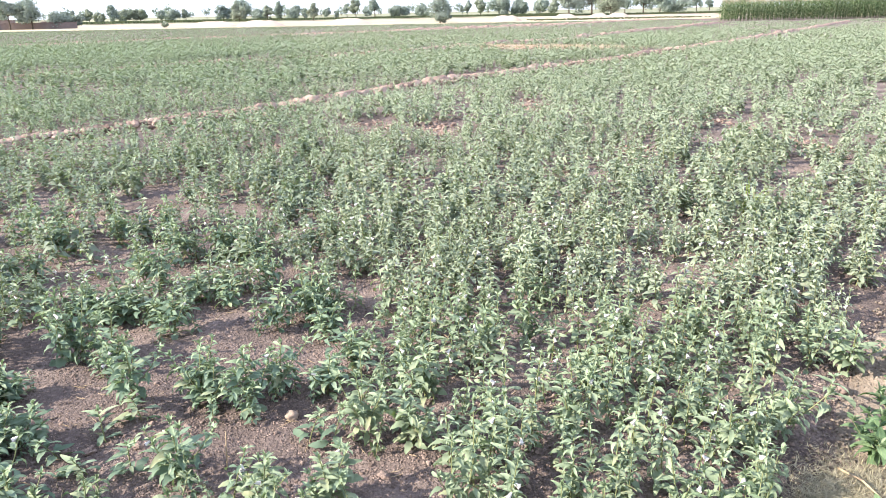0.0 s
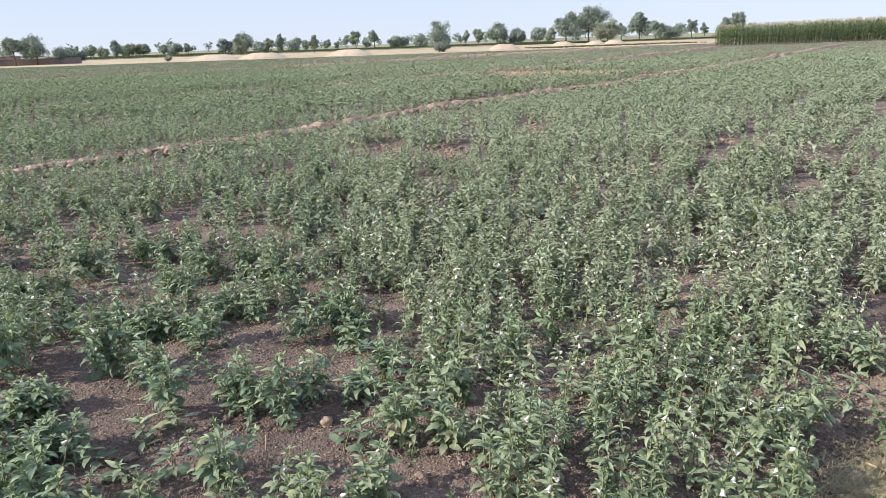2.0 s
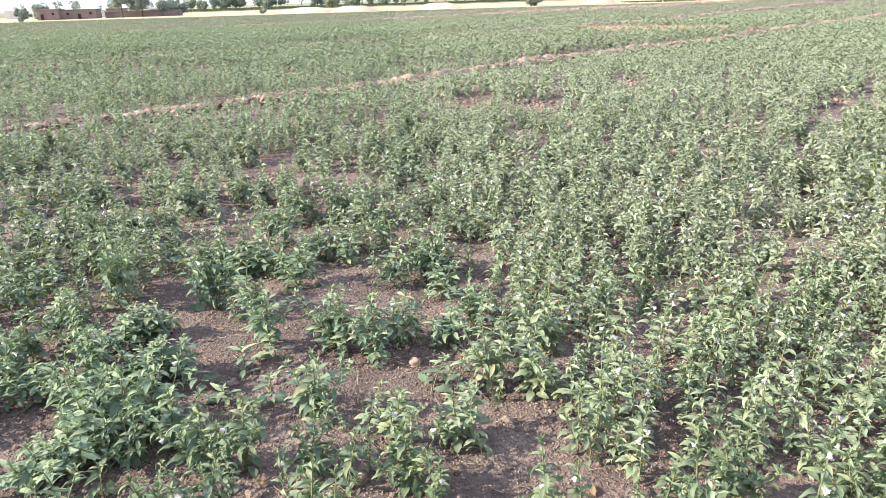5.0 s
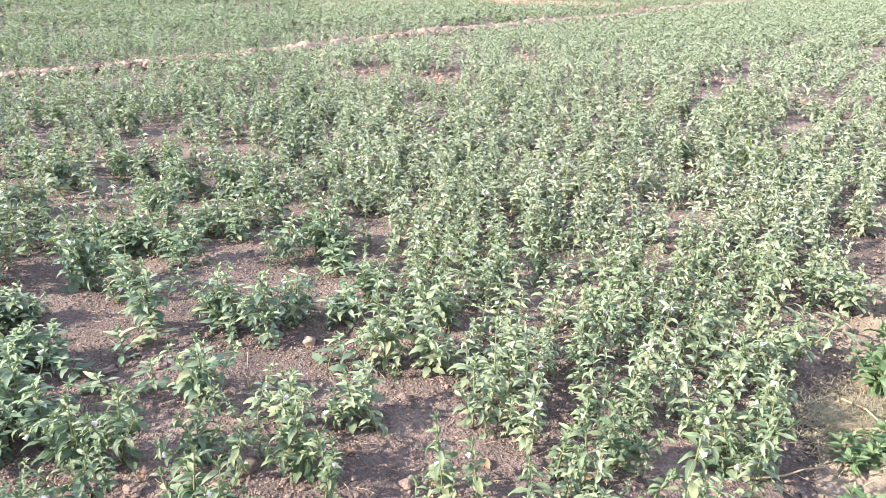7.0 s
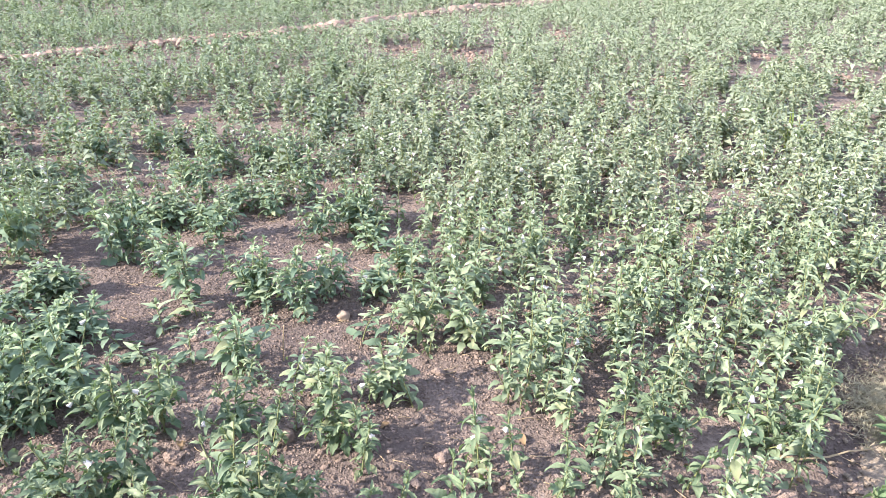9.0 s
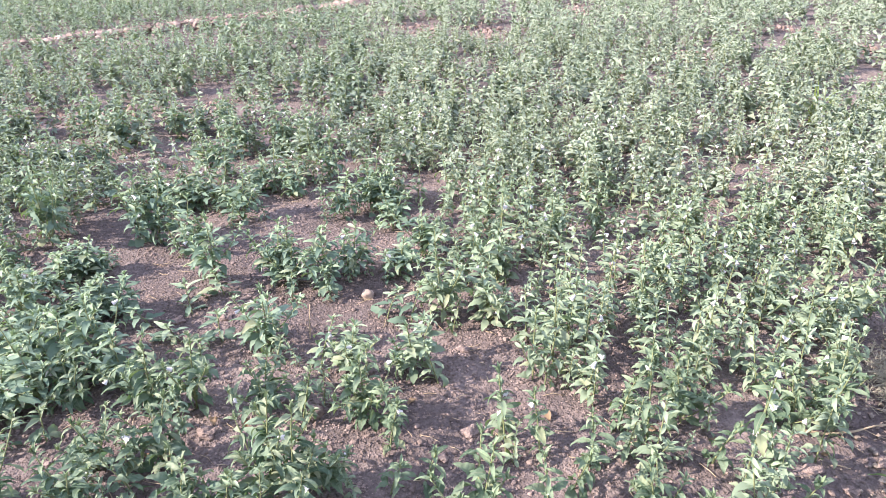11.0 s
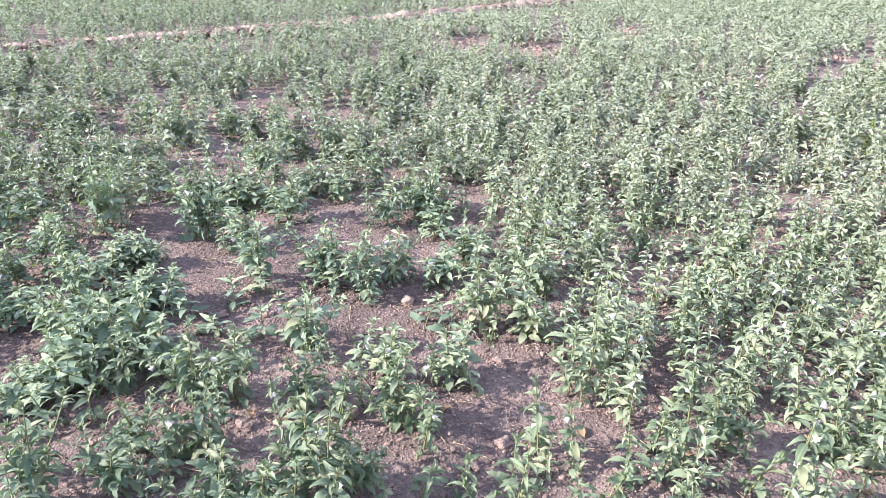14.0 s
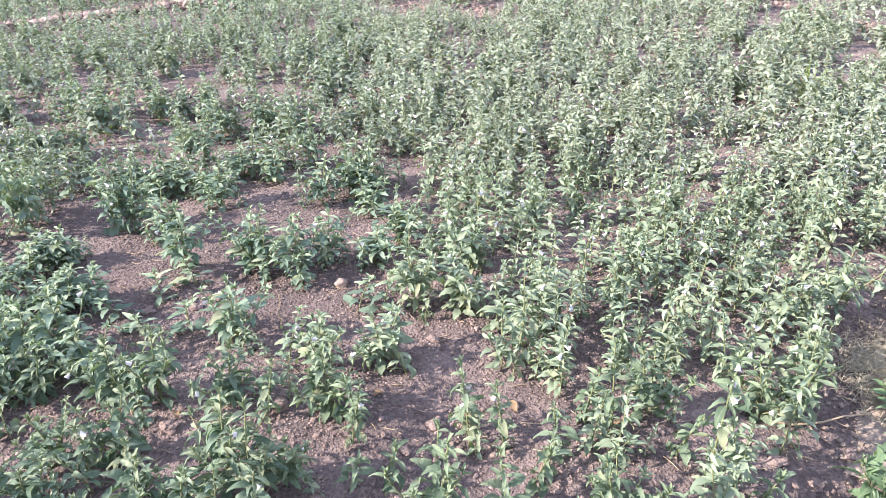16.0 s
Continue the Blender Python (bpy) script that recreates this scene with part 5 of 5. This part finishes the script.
TREES_MIDDLE = [(-50.0, 178.0, 4.5, 5.7, 0), (-40.8, 144.4, 3.4, 2.8, 1), (-56.8, 222.9, 3.3, 4.2, 0), (-37.7, 155.5, 3.4, 1.9, 1), (-41.7, 185.4, 4.2, 3.0, 0), (-44.4, 215.5, 3.6, 5.3, 0),
                (-37.6, 196.5, 3.2, 1.7, 0), (-24.6, 137.9, 2.9, 2.1, 1), (-37.9, 237.0, 2.8, 2.8, 0), (-43.3, 296.9, 2.4, 2.2, 0), (-27.4, 208.2, 4.0, 2.6, 0), (-20.1, 168.8, 4.3, 3.5, 1),
                (-26.2, 248.7, 2.3, 3.3, 0), (-18.5, 199.2, 5.6, 3.3, 0), (-12.3, 209.7, 2.4, 5.6, 0), (-5.5, 190.0, 3.0, 4.1, 0), (-0.2, 106.0, 4.6, 4.5, 0), (0.45, 105.2, 2.1, 2.6, 0), (7.5, 259.9, 3.4, 1.5, 0)]
TREES_EAST = [(8.3, 229.9, 4.2, 2.7, 0), (11.9, 219.7, 4.6, 3.3, 1), (20.1, 249.2, 5.7, 8.3, 0), (28.1, 248.5, 5.3, 6.5, 0), (32.6, 237.8, 4.2, 6.2, 0), (35.7, 227.3, 4.1, 4.0, 1),
              (26.2, 147.7, 6.0, 4.8, 0), (31.7, 151.8, 7.5, 8.0, 0), (32.1, 136.3, 3.9, 4.5, 1), (49.4, 193.8, 4.7, 2.7, 0), (51.3, 183.0, 6.6, 5.5, 0), (52.3, 172.3, 4.4, 3.6, 0),
              (68.3, 209.2, 2.8, 8.2, 0), (80.1, 226.3, 5.2, 3.6, 0), (90.7, 243.7, 5.3, 2.2, 0), (65.5, 156.9, 6.4, 3.7, 0), (63.4, 157.8, 4.0, 2.5, 0), (-41.8, 108, 1.0, 1.0, 1), (-79.1, 103.2, 2.1, 1.8, 0), (-88.0, 120.1, 2.4, 3.0, 0)]
FAR_SCALE = 1.25
for k, (x, y, h, w, pale) in enumerate(TREES_WEST + TREES_MIDDLE + TREES_EAST):
    s = 1.0 if y < 125 else FAR_SCALE
    tree(x * s, y * s, h * s + (1.5 * (s - 1)), 1.02 * w * s, bool(pale), 400 + k, low=h < 3.0 or w > 0.85 * h)


def far_woods():
    """Loose belts of distant trees, leaf clumps in one mesh."""
    rng = np.random.RandomState(77)
    m = Mesh()
    for k in range(210):
        a = rng.uniform(-0.72, 0.62)
        r = rng.uniform(520, 900)
        if smooth_noise(np.array(a * 40), np.array(r * 0.004), 1.0, 78) < 0.42:
            continue
        x, y, h = r * math.sin(a), r * math.cos(a), rng.uniform(5, 10)
        for j in range(34):
            d = rng.normal(0, 1, 3)
            d /= np.linalg.norm(d)
            q = np.array([x, y, h * 0.58]) + d * np.array([h * 0.34, h * 0.34, h * 0.4]) * rng.uniform(0.5, 1.1)
            e = rng.normal(0, 1, (4, 3)) * h * 0.09
            m.add(q + e, [(0, 1, 2), (0, 2, 3)])
        m.add(*tube([(x, y, 0), (x, y, h * 0.6)], [0.3, 0.15], 4), 1)
    v, f, i = m.arrays()
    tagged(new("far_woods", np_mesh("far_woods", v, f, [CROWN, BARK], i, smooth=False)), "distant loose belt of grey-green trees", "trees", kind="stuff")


far_woods()


def maize_field():
    """A standing block of ripe maize, stalks with arching leaves and tassels."""
    rng = np.random.RandomState(44)
    blade, bf = leaf_shape(3, 0.06, 2.0, 0.4, 0.4, 0.0, 0.02)
    templates = []
    for k in range(6):
        m = Mesh()
        m.add(*tube([(0, 0, 0), (0.01, 0.02, 1.1), (0.03, 0.0, 2.05)], [0.016, 0.013, 0.007], 4), 0)
        a = rng.uniform(0, 6.28)
        for j in range(9):
            a += math.pi + rng.uniform(-0.5, 0.5)
            m.add(blade @ rot(a, radians(rng.uniform(58, 84))).T * rng.uniform(0.65, 1.0) + np.array([0, 0, 0.12 + 0.21 * j]), bf, 0)
        for j in range(5):
            b = rng.uniform(0, 6.28)
            m.add(*tube([(0.03, 0, 2.0), (0.03 + 0.06 * math.cos(b), 0.06 * math.sin(b), 2.2), (0.03 + 0.13 * math.cos(b), 0.13 * math.sin(b), 2.33)], [0.012, 0.012, 0.006], 3), 1)
        templates.append(m.arrays())
    x, y = np.meshgrid(np.arange(31.3, 62, 0.46), np.concatenate([np.arange(0, 3.2, 0.5), np.arange(3.8, 22, 2.6)]))
    x = (x + rng.uniform(-0.12, 0.12, x.shape)).ravel()
    d = y.ravel()
    y = d + 80.5 + 0.05 * (x - 32) + rng.uniform(-0.12, 0.12, len(x))
    x = x + 0.42 * d
    vs, fs, ms, n = [], [], [], 0
    pick = rng.randint(0, 6, len(x))
    for k, (v, f, i) in enumerate(templates):
        at = np.nonzero(pick == k)[0]
        a = rng.uniform(0, 6.28, len(at))[:, None]
        s = (rng.uniform(0.9, 1.12, len(at)) * (0.94 + 0.006 * (x[at] - 32)))[:, None]
        px = (v[None, :, 0] * np.cos(a) - v[None, :, 1] * np.sin(a)) * s + x[at][:, None]
        py = (v[None, :, 0] * np.sin(a) + v[None, :, 1] * np.cos(a)) * s + y[at][:, None]
        vs.append(np.stack([px, py, v[None, :, 2] * s + 0 * px], -1).reshape(-1, 3))
        fs.append((f[None] + (np.arange(len(at)) * len(v))[:, None, None] + n).reshape(-1, 3))
        ms.append(np.tile(i, len(at)))
        n += len(at) * len(v)
    ob = new("maize_field", np_mesh("maize_field", np.concatenate(vs), np.concatenate(fs), [CORN, TASSEL], np.concatenate(ms)))
    tagged(ob, "standing block of tall green maize with pale tassels", "crop", kind="stuff")


maize_field()


def box_bm(sx, sy, sz, bevel=0.03, at=(0, 0, 0)):
    bm = bmesh.new()
    bmesh.ops.create_cube(bm, size=1)
    for v in bm.verts:
        v.co = Vector((v.co.x * sx + at[0], v.co.y * sy + at[1], (v.co.z + 0.5) * sz + at[2]))
    if bevel:
        bmesh.ops.bevel(bm, geom=bm.edges[:], offset=bevel, segments=1, affect="EDGES")
    return bm


def house(x, y, w, h, d, mat, label, turn=0, openings=2):
    """A flat-roofed village house."""
    t = thing("house", pose(x, y, 0, 0, 0, turn), label, "house", "village houses")
    part("wall", box_bm(w, d, h), mat, t)
    part("roof", box_bm(w + 0.2, d + 0.2, 0.14, 0.02, (0, 0, h)), PLASTER if mat is PLASTER else BRICKWORK, t)
    for k in range(openings):
        ox = w * ((k + 0.5) / openings - 0.5)
        if k % 2 == 0:
            part("door", box_bm(0.5, 0.08, h * 0.6, 0.01, (ox, -d / 2 - 0.02, 0)), DARKWOOD, t, "dark wooden door")
        else:
            part("window", box_bm(0.4, 0.08, 0.35, 0.01, (ox, -d / 2 - 0.02, h * 0.5)), DARKWOOD, t, "dark window opening")
    return t


def compound_wall(x, y, w, h, mat, label, turn=0):
    t = thing("boundary_wall", pose(x, y, 0, 0, 0, turn), label, "wall", "village walls")
    part("wall", box_bm(w, 0.3, h, 0.04), mat, t)
    part("coping", box_bm(w + 0.1, 0.42, 0.1, 0.02, (0, 0, h)), mat, t)


house(-81.7, 113.8, 3.4, 1.65, 4, BRICKWORK, "brown brick village house with flat roof", 20, 2)
house(-78.6, 116.2, 7.2, 1.5, 4, BRICKWORK, "long low brown brick house with flat roof", 20, 4)
house(-100.6, 137.1, 2.6, 2.2, 3, PLASTER, "white plastered house behind the brick houses", 25, 2)
house(-86.3, 134.8, 2.2, 1.3, 3, PLASTER, "small pale plastered house", 15, 1)
house(-78.2, 128.0, 3.0, 1.5, 3, BRICKWORK, "small brown brick house with flat roof", 15, 2)
house(-71.3, 132.0, 3.6, 1.1, 3, BRICKWORK, "low brick shed with flat roof", 15, 2)
compound_wall(-68.0, 119.5, 13, 1.0, BRICKWORK, "long low brown brick boundary wall", 15)


def domed_house(x, y):
    t = thing("domed_building", pose(x, y, 0, 0, 0, 20), "pale plastered building with dome and slender tower", "building")
    part("wall", box_bm(3.6, 3, 1.9), PLASTER, t)
    bm = bmesh.new()
    bmesh.ops.create_uvsphere(bm, u_segments=20, v_segments=12, radius=0.8)
    for v in bm.verts:
        v.co = Vector((v.co.x, v.co.y, max(0, v.co.z) * 1.15 + 1.9))
    part("dome", bm, PLASTER, t)
    v, f = tube([(1.4, 0, 1.9), (1.4, 0, 3.1), (1.4, 0, 3.9)], [0.22, 0.19, 0.08], 10)
    part("tower", np_mesh("tower", v, f, [PLASTER]), PLASTER, t)


domed_house(-116.5, 150.2)
